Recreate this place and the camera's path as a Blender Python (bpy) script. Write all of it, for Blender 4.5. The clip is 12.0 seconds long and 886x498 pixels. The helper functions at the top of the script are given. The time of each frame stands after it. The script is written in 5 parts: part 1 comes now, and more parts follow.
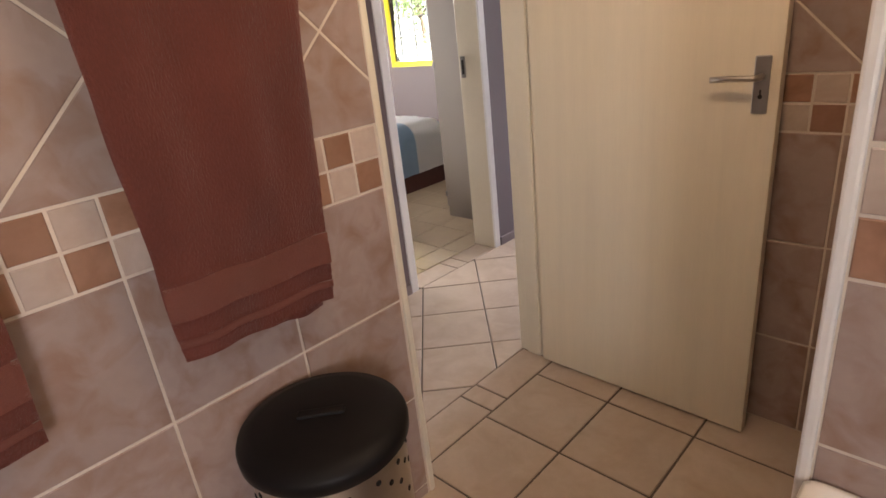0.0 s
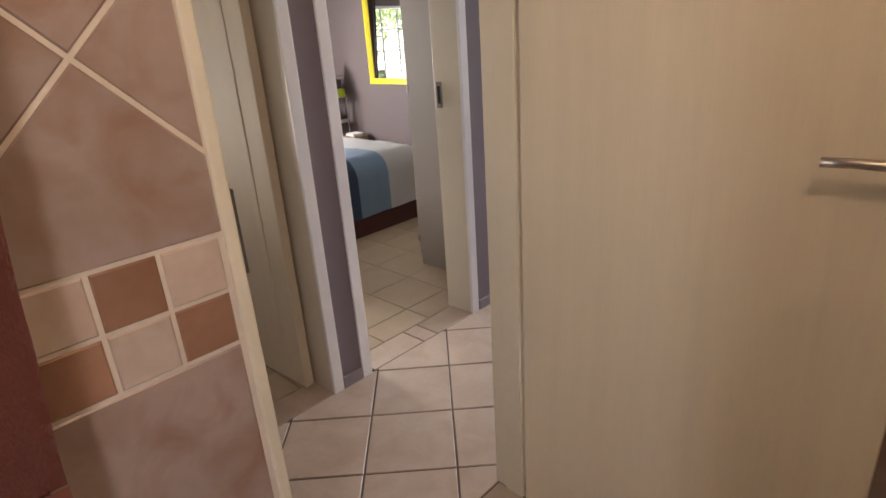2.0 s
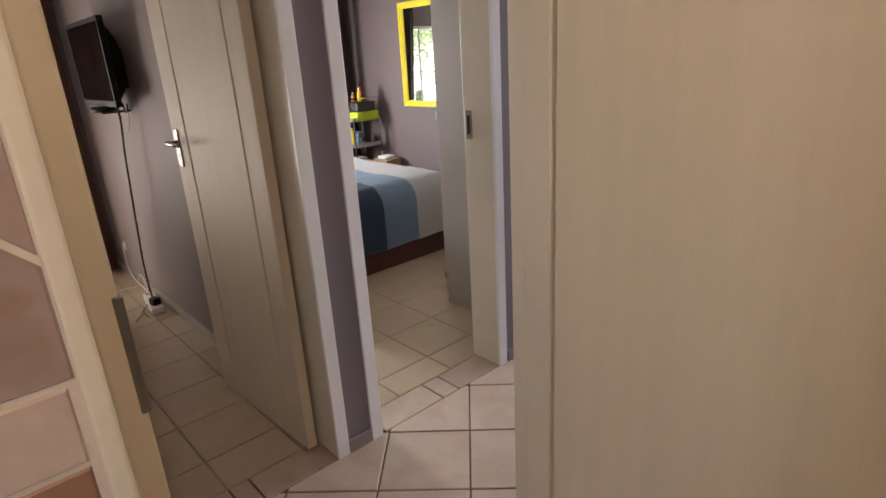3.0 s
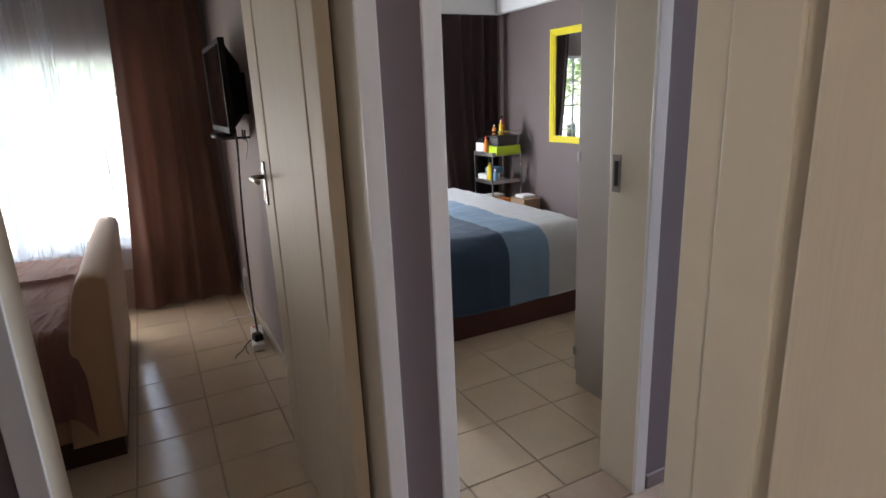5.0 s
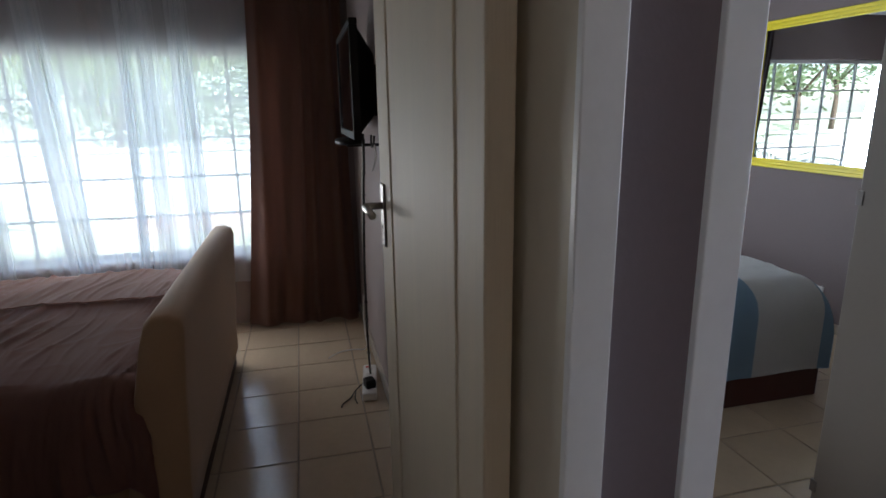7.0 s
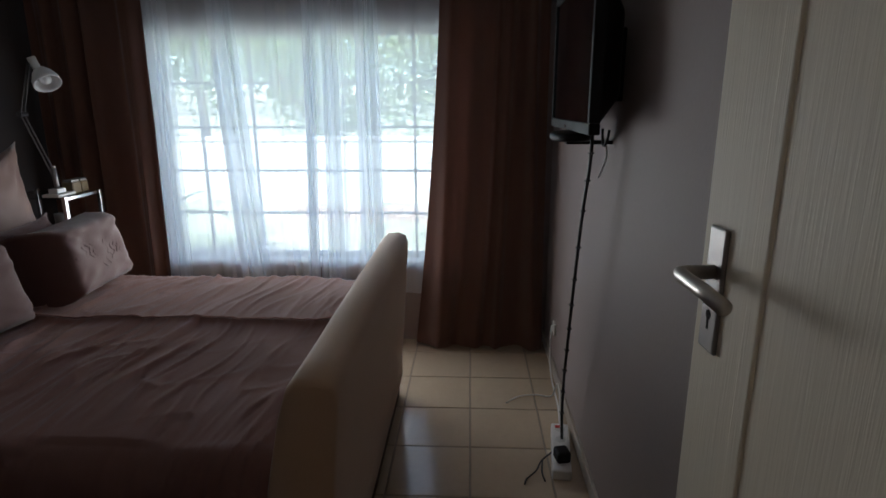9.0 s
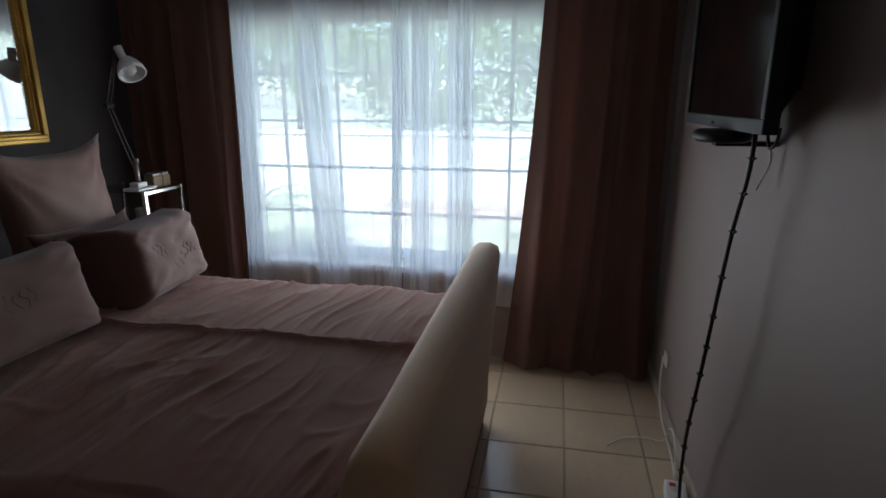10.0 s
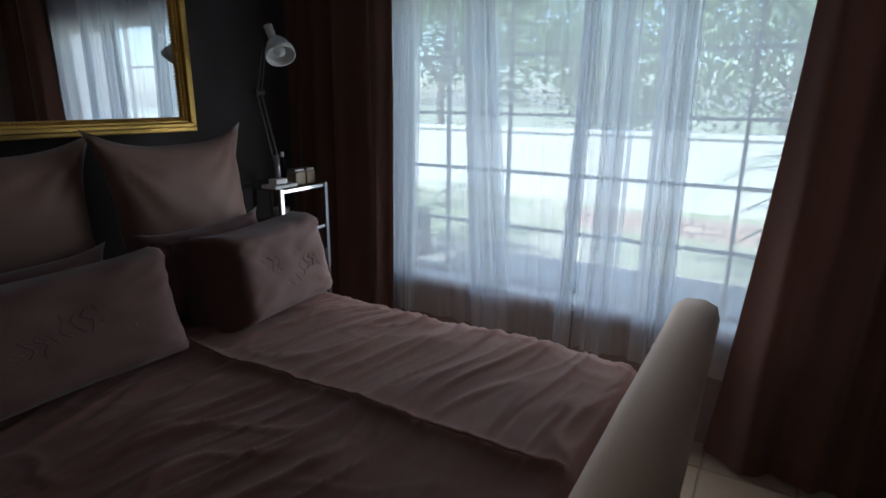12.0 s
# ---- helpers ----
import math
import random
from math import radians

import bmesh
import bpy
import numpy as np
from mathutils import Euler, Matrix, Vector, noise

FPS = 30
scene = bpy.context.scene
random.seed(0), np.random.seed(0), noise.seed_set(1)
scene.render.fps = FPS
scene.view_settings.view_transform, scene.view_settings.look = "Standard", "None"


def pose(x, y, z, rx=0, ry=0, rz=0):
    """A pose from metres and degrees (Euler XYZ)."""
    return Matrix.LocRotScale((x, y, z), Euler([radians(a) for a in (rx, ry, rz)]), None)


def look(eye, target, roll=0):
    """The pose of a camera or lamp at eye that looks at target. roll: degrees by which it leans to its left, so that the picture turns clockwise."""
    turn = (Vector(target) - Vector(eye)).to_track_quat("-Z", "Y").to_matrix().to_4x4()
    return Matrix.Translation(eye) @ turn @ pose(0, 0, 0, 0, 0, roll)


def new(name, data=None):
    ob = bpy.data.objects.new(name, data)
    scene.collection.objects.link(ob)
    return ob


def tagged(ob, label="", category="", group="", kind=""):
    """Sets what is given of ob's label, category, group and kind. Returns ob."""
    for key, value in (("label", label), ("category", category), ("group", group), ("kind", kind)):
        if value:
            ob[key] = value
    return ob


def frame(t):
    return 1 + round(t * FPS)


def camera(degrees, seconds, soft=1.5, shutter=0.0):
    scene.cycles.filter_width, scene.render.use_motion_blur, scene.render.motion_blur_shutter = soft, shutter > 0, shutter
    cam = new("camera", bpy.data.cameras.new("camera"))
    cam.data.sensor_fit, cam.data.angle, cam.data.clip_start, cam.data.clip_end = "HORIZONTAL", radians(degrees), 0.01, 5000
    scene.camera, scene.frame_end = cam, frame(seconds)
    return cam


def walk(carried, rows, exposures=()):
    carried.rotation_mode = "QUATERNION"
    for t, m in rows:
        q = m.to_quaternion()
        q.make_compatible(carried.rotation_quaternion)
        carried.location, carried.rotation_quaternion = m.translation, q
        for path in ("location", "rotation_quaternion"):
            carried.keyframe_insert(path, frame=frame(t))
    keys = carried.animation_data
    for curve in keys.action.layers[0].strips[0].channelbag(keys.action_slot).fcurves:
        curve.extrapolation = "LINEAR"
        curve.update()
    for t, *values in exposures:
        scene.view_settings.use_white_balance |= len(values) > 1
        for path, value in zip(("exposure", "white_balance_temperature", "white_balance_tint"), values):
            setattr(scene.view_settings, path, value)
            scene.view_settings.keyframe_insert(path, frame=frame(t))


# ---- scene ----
cam = camera(76.0, 12.0, soft=1.6)
PATH = [
    (0, (0.928, 1.275, 1.383), (-0.403, 2.568, 0.637), -6.5),
    (0.5, (0.875, 1.397, 1.388), (-0.445, 2.704, 0.648), -6.0),
    (1, (0.75, 1.543, 1.382), (-0.557, 2.867, 0.648), -5.0),
    (1.5, (0.637, 1.692, 1.39), (-0.667, 3.023, 0.663), -4.6),
    (2, (0.523, 1.857, 1.388), (-0.785, 3.193, 0.676), -3.9),
    (2.5, (0.449, 1.99, 1.395), (-0.901, 3.298, 0.714), -3.8),
    (3, (0.351, 2.11, 1.404), (-1.06, 3.371, 0.756), -3.4),
    (5, (-0.025, 2.52, 1.379), (-1.745, 3.397, 0.857), -2.4),
    (5.5, (-0.193, 2.576, 1.376), (-1.966, 3.352, 0.874), -1.9),
    (6, (-0.355, 2.623, 1.372), (-2.168, 3.309, 0.883), -1.4),
    (6.5, (-0.539, 2.671, 1.371), (-2.389, 3.254, 0.886), -1.1),
    (7, (-0.724, 2.691, 1.353), (-2.611, 3.152, 0.874), -0.8),
    (9, (-1.4, 2.584, 1.323), (-3.336, 2.492, 0.829), -0.2),
    (9.5, (-1.581, 2.553, 1.323), (-3.497, 2.302, 0.808), -0.2),
    (10, (-1.706, 2.507, 1.31), (-3.604, 2.132, 0.801), 0.0),
    (10.5, (-1.864, 2.482, 1.304), (-3.724, 1.96, 0.784), 0.0),
    (11, (-2.042, 2.52, 1.277), (-3.827, 1.772, 0.773), -0.3),
    (11.5, (-2.196, 2.452, 1.281), (-3.917, 1.583, 0.749), -0.2),
    (12, (-2.316, 2.387, 1.271), (-3.982, 1.409, 0.753), 0.4),
]
EXPOSURES = [(0, 3.34, 6900, 16), (2.5, 2.95, 6800, 16), (5, 2.6, 6100, 12), (5.5, 2.45, 6000, 10), (7, 1.74, 5600, 8), (9, 1.55, 5500, 6), (10.5, 1.33, 5400, 6), (12, 0.93, 5300, 6)]
walk(cam, [(t, look(eye, target, roll)) for t, eye, target, roll in PATH], EXPOSURES)

# ---- light ----
SUN_AZ, SUN_EL = 95.0, 48.0
world = bpy.data.worlds.new("world")
scene.world = world
world.use_nodes = True
_nt = world.node_tree
_sky = _nt.nodes.new("ShaderNodeTexSky")
_sky.sky_type, _sky.sun_disc = "NISHITA", False
_sky.sun_elevation, _sky.sun_rotation = radians(SUN_EL), radians(SUN_AZ)
_bg = _nt.nodes["Background"]
_bg.inputs["Strength"].default_value = 0.15
_nt.links.new(_sky.outputs[0], _bg.inputs[0])
sun = new("sun", bpy.data.lights.new("sun", "SUN"))
sun.data.energy, sun.data.angle, sun.data.color = 5.0, radians(0.5), (1.0, 0.95, 0.88)
_d = Vector((math.sin(radians(SUN_AZ)) * math.cos(radians(SUN_EL)), math.cos(radians(SUN_AZ)) * math.cos(radians(SUN_EL)), math.sin(radians(SUN_EL))))
sun.matrix_world = look((0, 0, 12), Vector((0, 0, 12)) - _d)


# Adds an area lamp that stands in for daylight entering the rooms.
def fill_lamp(name, at, toward, sx, sy, watts, color):
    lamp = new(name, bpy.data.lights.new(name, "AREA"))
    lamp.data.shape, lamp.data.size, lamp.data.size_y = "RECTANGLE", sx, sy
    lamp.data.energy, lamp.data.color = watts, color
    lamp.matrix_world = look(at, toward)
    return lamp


fill_lamp("daylight_fill", (-4.53, 1.70, 1.08), (-3, 1.70, 1.04), 1.6, 1.15, 1.75, (1.0, 0.97, 0.93))
# Extra fill on the room side of the voile, added to brighten the bed.
fill_lamp("daylight_fill", (-4.34, 1.62, 0.76), (-3, 1.66, 0.72), 1.2, 0.5, 3.5, (1.0, 0.90, 0.80))
fill_lamp("daylight_fill", (-4.99, 3.62, 1.22), (-3.2, 4.3, 0.7), 0.2, 0.95, 14.0, (0.96, 0.98, 1.0))
# Daylight stand-in for a bathroom window that is out of view.
fill_lamp("daylight_fill", (2.27, 0.42, 1.5), (0.0, 1.75, 1.1), 0.5, 0.7, 2.0, (1.0, 0.95, 0.93))
# Daylight stand-in for the unseen far end of the hall.
fill_lamp("daylight_fill", (-0.85, 6.58, 1.3), (-0.85, 3.0, 1.1), 0.68, 1.36, 7.6, (0.9, 0.94, 1.0))

bulb = new("bathroom_bulb", bpy.data.lights.new("bathroom_bulb", "POINT"))
bulb.data.energy, bulb.data.color, bulb.data.shadow_soft_size = 1.45, (1.0, 0.73, 0.48), 0.07
bulb.matrix_world = pose(0.66, 2.12, 2.06)

# ---- materials ----
def mat(name, color, rough=0.6, metal=0.0, var=0.12, scale=6.0, fine=60.0, bump=0.0, fine_bump=None, sheen=0.0, rnd=0.0, stretch=(1, 1, 1), coat=0.0, blot=None, blot_amt=0.0, blot_scale=3.0, spec=0.5):
    """A surface with variation at two scales, optional blotches of a second colour, per-object variation and relief."""
    m = bpy.data.materials.new(name)
    m.use_nodes = True
    nt = m.node_tree
    n, l = nt.nodes, nt.links
    b = n["Principled BSDF"]
    b.inputs["Metallic"].default_value = metal
    b.inputs["Specular IOR Level"].default_value = spec
    b.inputs["Sheen Weight"].default_value = sheen
    b.inputs["Coat Weight"].default_value = coat
    tc = n.new("ShaderNodeTexCoord")
    mp = n.new("ShaderNodeMapping")
    mp.inputs["Scale"].default_value = stretch
    geo = n.new("ShaderNodeNewGeometry")
    l.new(geo.outputs["Position"], mp.inputs["Vector"])
    n1 = n.new("ShaderNodeTexNoise")
    n1.inputs["Scale"].default_value, n1.inputs["Detail"].default_value = scale, 4
    n2 = n.new("ShaderNodeTexNoise")
    n2.inputs["Scale"].default_value, n2.inputs["Detail"].default_value = fine, 3
    l.new(mp.outputs[0], n1.inputs["Vector"])
    l.new(mp.outputs[0], n2.inputs["Vector"])
    info = n.new("ShaderNodeObjectInfo")
    mixn = n.new("ShaderNodeMath")
    mixn.operation = "MULTIPLY_ADD"
    l.new(n1.outputs[0], mixn.inputs[0])
    mixn.inputs[1].default_value = 0.65
    m2 = n.new("ShaderNodeMath")
    m2.operation = "MULTIPLY"
    m2.inputs[1].default_value = 0.35
    l.new(n2.outputs[0], m2.inputs[0])
    l.new(m2.outputs[0], mixn.inputs[2])
    val = n.new("ShaderNodeMapRange")
    val.inputs["From Min"].default_value, val.inputs["From Max"].default_value = 0.25, 0.75
    val.inputs["To Min"].default_value, val.inputs["To Max"].default_value = 1 - var, 1 + var
    l.new(mixn.outputs[0], val.inputs["Value"])
    hsv = n.new("ShaderNodeHueSaturation")
    hsv.inputs["Color"].default_value = (*color, 1)
    if rnd:
        r = n.new("ShaderNodeMapRange")
        r.inputs["To Min"].default_value, r.inputs["To Max"].default_value = 1 - rnd, 1 + rnd
        l.new(info.outputs["Random"], r.inputs["Value"])
        mm = n.new("ShaderNodeMath")
        mm.operation = "MULTIPLY"
        l.new(val.outputs[0], mm.inputs[0])
        l.new(r.outputs[0], mm.inputs[1])
        l.new(mm.outputs[0], hsv.inputs["Value"])
    else:
        l.new(val.outputs[0], hsv.inputs["Value"])
    out = hsv.outputs[0]
    if blot:
        n3 = n.new("ShaderNodeTexNoise")
        n3.inputs["Scale"].default_value, n3.inputs["Detail"].default_value = blot_scale, 5
        n3.inputs["Distortion"].default_value = 0.6
        off = n.new("ShaderNodeVectorMath")
        off.operation = "MULTIPLY_ADD"
        l.new(info.outputs["Random"], off.inputs[1])
        off.inputs[0].default_value = (13.0, 7.0, 5.0)
        l.new(mp.outputs[0], off.inputs[2])
        l.new(off.outputs[0], n3.inputs["Vector"])
        br = n.new("ShaderNodeMapRange")
        br.inputs["From Min"].default_value, br.inputs["From Max"].default_value = 0.42, 0.72
        br.inputs["To Max"].default_value = blot_amt
        l.new(n3.outputs[0], br.inputs["Value"])
        mx = n.new("ShaderNodeMix")
        mx.data_type = "RGBA"
        l.new(br.outputs[0], mx.inputs["Factor"])
        l.new(out, mx.inputs[6])
        mx.inputs[7].default_value = (*blot, 1)
        out = mx.outputs[2]
    l.new(out, b.inputs["Base Color"])
    rr = n.new("ShaderNodeMapRange")
    rr.inputs["To Min"].default_value, rr.inputs["To Max"].default_value = max(0.02, rough - 0.08), min(1, rough + 0.08)
    l.new(n1.outputs[0], rr.inputs["Value"])
    l.new(rr.outputs[0], b.inputs["Roughness"])
    if bump or fine_bump:
        bp = n.new("ShaderNodeBump")
        bp.inputs["Strength"].default_value, bp.inputs["Distance"].default_value = 1.0, bump or 0.0
        l.new(n1.outputs[0], bp.inputs["Height"])
        bq = n.new("ShaderNodeBump")
        bq.inputs["Strength"].default_value, bq.inputs["Distance"].default_value = 1.0, fine_bump or 0.0
        l.new(n2.outputs[0], bq.inputs["Height"])
        l.new(bp.outputs[0], bq.inputs["Normal"])
        l.new(bq.outputs[0], b.inputs["Normal"])
    return m


def glass_mat(name, color=(1, 1, 1), rough=0.0, thin=True):
    m = bpy.data.materials.new(name)
    m.use_nodes = True
    nt = m.node_tree
    n, l = nt.nodes, nt.links
    n.remove(n["Principled BSDF"])
    o = n["Material Output"]
    tr = n.new("ShaderNodeBsdfTransparent")
    tr.inputs[0].default_value = (*color, 1)
    gl = n.new("ShaderNodeBsdfGlossy")
    gl.inputs["Roughness"].default_value = rough
    lw = n.new("ShaderNodeLayerWeight")
    pw = n.new("ShaderNodeMath")
    pw.operation = "POWER"
    pw.inputs[1].default_value = 5
    l.new(lw.outputs["Facing"], pw.inputs[0])
    fr = n.new("ShaderNodeMath")
    fr.operation = "MULTIPLY_ADD"
    fr.inputs[1].default_value, fr.inputs[2].default_value = 0.9, 0.04
    l.new(pw.outputs[0], fr.inputs[0])
    mx = n.new("ShaderNodeMixShader")
    l.new(fr.outputs[0], mx.inputs[0])
    l.new(tr.outputs[0], mx.inputs[1])
    l.new(gl.outputs[0], mx.inputs[2])
    l.new(mx.outputs[0], o.inputs[0])
    return m


def sheer_mat(name, color, clear):
    """Thin voile: part lets the view through, part glows with the light behind it."""
    m = bpy.data.materials.new(name)
    m.use_nodes = True
    nt = m.node_tree
    n, l = nt.nodes, nt.links
    n.remove(n["Principled BSDF"])
    o = n["Material Output"]
    tr = n.new("ShaderNodeBsdfTransparent")
    tl = n.new("ShaderNodeBsdfTranslucent")
    tl.inputs[0].default_value = (*color, 1)
    df = n.new("ShaderNodeBsdfDiffuse")
    df.inputs[0].default_value = (*color, 1)
    a = n.new("ShaderNodeMixShader")
    a.inputs[0].default_value = 0.38
    l.new(tl.outputs[0], a.inputs[1])
    l.new(df.outputs[0], a.inputs[2])
    geo = n.new("ShaderNodeNewGeometry")
    w = n.new("ShaderNodeTexNoise")
    w.inputs["Scale"].default_value = 18
    w.inputs["Detail"].default_value = 3
    mp = n.new("ShaderNodeMapping")
    mp.inputs["Scale"].default_value = (1, 1, 0.08)
    l.new(geo.outputs["Position"], mp.inputs[0])
    l.new(mp.outputs[0], w.inputs["Vector"])
    r = n.new("ShaderNodeMapRange")
    r.inputs["To Min"].default_value, r.inputs["To Max"].default_value = clear + 0.05, clear - 0.05
    l.new(w.outputs[0], r.inputs["Value"])
    mx = n.new("ShaderNodeMixShader")
    l.new(r.outputs[0], mx.inputs[0])
    l.new(a.outputs[0], mx.inputs[1])
    l.new(tr.outputs[0], mx.inputs[2])
    l.new(mx.outputs[0], o.inputs[0])
    return m


# ---- mesh helpers ----
def link(name, bm, material, parent=None, label="", smooth=False):
    me = bpy.data.meshes.new(name)
    bm.to_mesh(me)
    bm.free()
    if smooth:
        for p in me.polygons:
            p.use_smooth = True
    if material:
        me.materials.append(material)
    ob = new(name, me)
    if parent:
        ob.parent = parent
    if label:
        ob["label"] = label
    return ob


def part(name, bm, material, parent, label="", smooth=False):
    return link(name, bm, material, parent, label, smooth)


def thing(name, label, category, group="", kind="", at=(0, 0, 0), rz=0.0):
    ob = tagged(new(name), label, category, group, kind)
    ob.matrix_basis = pose(*at, 0, 0, rz)
    return ob


def put(bm, other):
    me = bpy.data.meshes.new("tmp")
    other.to_mesh(me)
    other.free()
    bm.from_mesh(me)
    bpy.data.meshes.remove(me)


def box(x0, y0, z0, x1, y1, z1, bevel=0.0, seg=2):
    bm = bmesh.new()
    bmesh.ops.create_cube(bm, size=1)
    for v in bm.verts:
        v.co = Vector((x0 + (v.co.x + 0.5) * (x1 - x0), y0 + (v.co.y + 0.5) * (y1 - y0), z0 + (v.co.z + 0.5) * (z1 - z0)))
    if bevel:
        bmesh.ops.bevel(bm, geom=bm.edges[:], offset=bevel, segments=seg, profile=0.5, affect="EDGES")
    return bm


def boxes(*rows, bevel=0.0):
    bm = bmesh.new()
    for r in rows:
        put(bm, box(*r, bevel=bevel))
    return bm


def tube(points, r, seg=8, closed=False, taper=None):
    """A round bar along a line of points."""
    bm = bmesh.new()
    pts = [Vector(p) for p in points]
    rings = []
    for i, p in enumerate(pts):
        a = pts[max(i - 1, 0)]
        b = pts[min(i + 1, len(pts) - 1)]
        t = (b - a).normalized()
        u = t.orthogonal().normalized() if i == 0 else (uu - t * uu.dot(t)).normalized()
        uu = u
        v = t.cross(u)
        rad = r * (taper(i / (len(pts) - 1)) if taper else 1)
        rings.append([bm.verts.new(p + rad * (math.cos(k * math.tau / seg) * u + math.sin(k * math.tau / seg) * v)) for k in range(seg)])
    for r0, r1 in zip(rings, rings[1:]):
        for k in range(seg):
            bm.faces.new((r0[k], r0[(k + 1) % seg], r1[(k + 1) % seg], r1[k]))
    bm.faces.new(rings[0][::-1])
    bm.faces.new(rings[-1])
    return bm


def lathe(profile, seg=24, cap=True):
    """A turned shape from (radius, height) pairs about z."""
    bm = bmesh.new()
    rings = [[bm.verts.new((r * math.cos(k * math.tau / seg), r * math.sin(k * math.tau / seg), z)) for k in range(seg)] for r, z in profile]
    for a, b in zip(rings, rings[1:]):
        for k in range(seg):
            bm.faces.new((a[k], a[(k + 1) % seg], b[(k + 1) % seg], b[k]))
    if cap:
        bm.faces.new(rings[0][::-1])
        bm.faces.new(rings[-1])
    return bm


def moved(bm, m):
    bmesh.ops.transform(bm, matrix=m, verts=bm.verts[:])
    return bm


def sheet(fn, nu, nv, thick=0.0):
    """A grid surface fn(u, v) -> point, with thickness where given."""
    bm = bmesh.new()
    g = [[bm.verts.new(fn(i / nu, j / nv)) for j in range(nv + 1)] for i in range(nu + 1)]
    for i in range(nu):
        for j in range(nv):
            bm.faces.new((g[i][j], g[i + 1][j], g[i + 1][j + 1], g[i][j + 1]))
    if thick:
        bmesh.ops.solidify(bm, geom=bm.faces[:], thickness=thick)
    return bm


def setting(name, bm, material, label, category):
    return tagged(link(name, bm, material), label, category, kind="structure")


M_cream = mat("cream_enamel", (0.74, 0.68, 0.56), rough=0.45, var=0.05, scale=3, fine=40, fine_bump=0.0004)
M_frame = mat("white_frame_enamel", (0.9, 0.9, 0.9), rough=0.35, var=0.05, scale=4, fine=50, fine_bump=0.0003, blot=(0.55, 0.5, 0.44), blot_amt=0.06, blot_scale=7)
M_leaf = mat("woodgrain_white_door", (0.75, 0.665, 0.525), rough=0.6, var=0.06, scale=2.5, fine=34, stretch=(9, 9, 0.35), bump=0.0, fine_bump=0.0006)
M_mauve = mat("mauve_wall_paint", (0.22, 0.182, 0.2), rough=0.75, var=0.06, scale=2.2, fine=90, bump=0.0006, fine_bump=0.0004)
M_tvwall = mat("pale_grey_wall_paint", (0.29, 0.24, 0.225), rough=0.7, var=0.06, scale=2.0, fine=90, bump=0.0006, fine_bump=0.0004)
M_headwall = mat("charcoal_wall_paint", (0.044, 0.038, 0.037), rough=0.75, var=0.08, scale=2.4, fine=90, fine_bump=0.0004)
M_room2 = mat("taupe_wall_paint", (0.14, 0.106, 0.1), rough=0.65, var=0.08, scale=2.0, fine=90, fine_bump=0.0004)
M_ceil = mat("white_ceiling_paint", (0.8, 0.79, 0.77), rough=0.8, var=0.03, scale=2, fine=70, fine_bump=0.0003)
M_plaster = mat("outside_plaster", (0.7, 0.68, 0.63), rough=0.85, var=0.08, scale=2, fine=50, fine_bump=0.001)
M_grout_f = mat("brown_grout", (0.12, 0.09, 0.07), rough=0.9, var=0.2, scale=9, fine=120)
M_grout_p = mat("tan_grout", (0.3, 0.25, 0.2), rough=0.9, var=0.2, scale=9, fine=120)
M_grout_w = mat("cream_wall_grout", (0.66, 0.58, 0.5), rough=0.85, var=0.12, scale=9, fine=120)
M_ftile = mat("beige_floor_tile", (0.55, 0.44, 0.35), rough=0.34, var=0.08, scale=5, fine=40, rnd=0.06, blot=(0.38, 0.26, 0.17), blot_amt=0.5, blot_scale=7, fine_bump=0.0003)
M_btile = mat("cream_floor_tile", (0.52, 0.415, 0.295), rough=0.17, var=0.06, scale=5, fine=40, rnd=0.05, blot=(0.42, 0.35, 0.27), blot_amt=0.3, blot_scale=6, bump=0.0012, fine_bump=0.0003)
M_wtile = mat("pinkish_beige_wall_tile", (0.375, 0.285, 0.255), rough=0.32, var=0.1, scale=7, fine=45, rnd=0.09, blot=(0.27, 0.15, 0.10), blot_amt=0.75, blot_scale=13, fine_bump=0.0003)
M_mos_d = mat("rust_mosaic_tile", (0.34, 0.185, 0.12), rough=0.4, var=0.12, scale=14, fine=70, rnd=0.16, blot=(0.22, 0.10, 0.055), blot_amt=0.6, blot_scale=16)
M_mos_l = mat("pale_mosaic_tile", (0.52, 0.42, 0.36), rough=0.4, var=0.1, scale=14, fine=70, rnd=0.12, blot=(0.4, 0.27, 0.2), blot_amt=0.5, blot_scale=14)
M_pvc = mat("white_plastic_trim", (0.78, 0.76, 0.74), rough=0.35, var=0.03)
M_towel = mat("maroon_terry_towel", (0.21, 0.058, 0.043), rough=0.95, var=0.26, scale=9, fine=300, sheen=0.5, stretch=(1, 1, 0.45), bump=0.002, fine_bump=0.0025)
M_towel_b = mat("towel_woven_border", (0.28, 0.095, 0.07), rough=0.85, var=0.12, scale=8, fine=300, sheen=0.4, fine_bump=0.0012)
M_steel = mat("brushed_stainless_steel", (0.55, 0.53, 0.5), rough=0.32, metal=1, var=0.08, scale=3, fine=60, stretch=(1, 1, 12))
M_nickel = mat("satin_nickel", (0.5, 0.46, 0.42), rough=0.35, metal=1, var=0.06)
M_plate = mat("dull_zinc_plate", (0.3, 0.28, 0.27), rough=0.45, metal=0.8, var=0.08, scale=20)
M_black = mat("black_plastic", (0.008, 0.007, 0.007), rough=0.5, var=0.1, spec=0.18)
# Near-black patches on solid faces; the colour stands in for shade inside holes.
M_hole_shade = mat("hole_shade", (0.01, 0.008, 0.006), rough=0.9, var=0.05)
M_ceramic = mat("white_ceramic", (0.82, 0.81, 0.79), rough=0.12, var=0.02, coat=0.5)
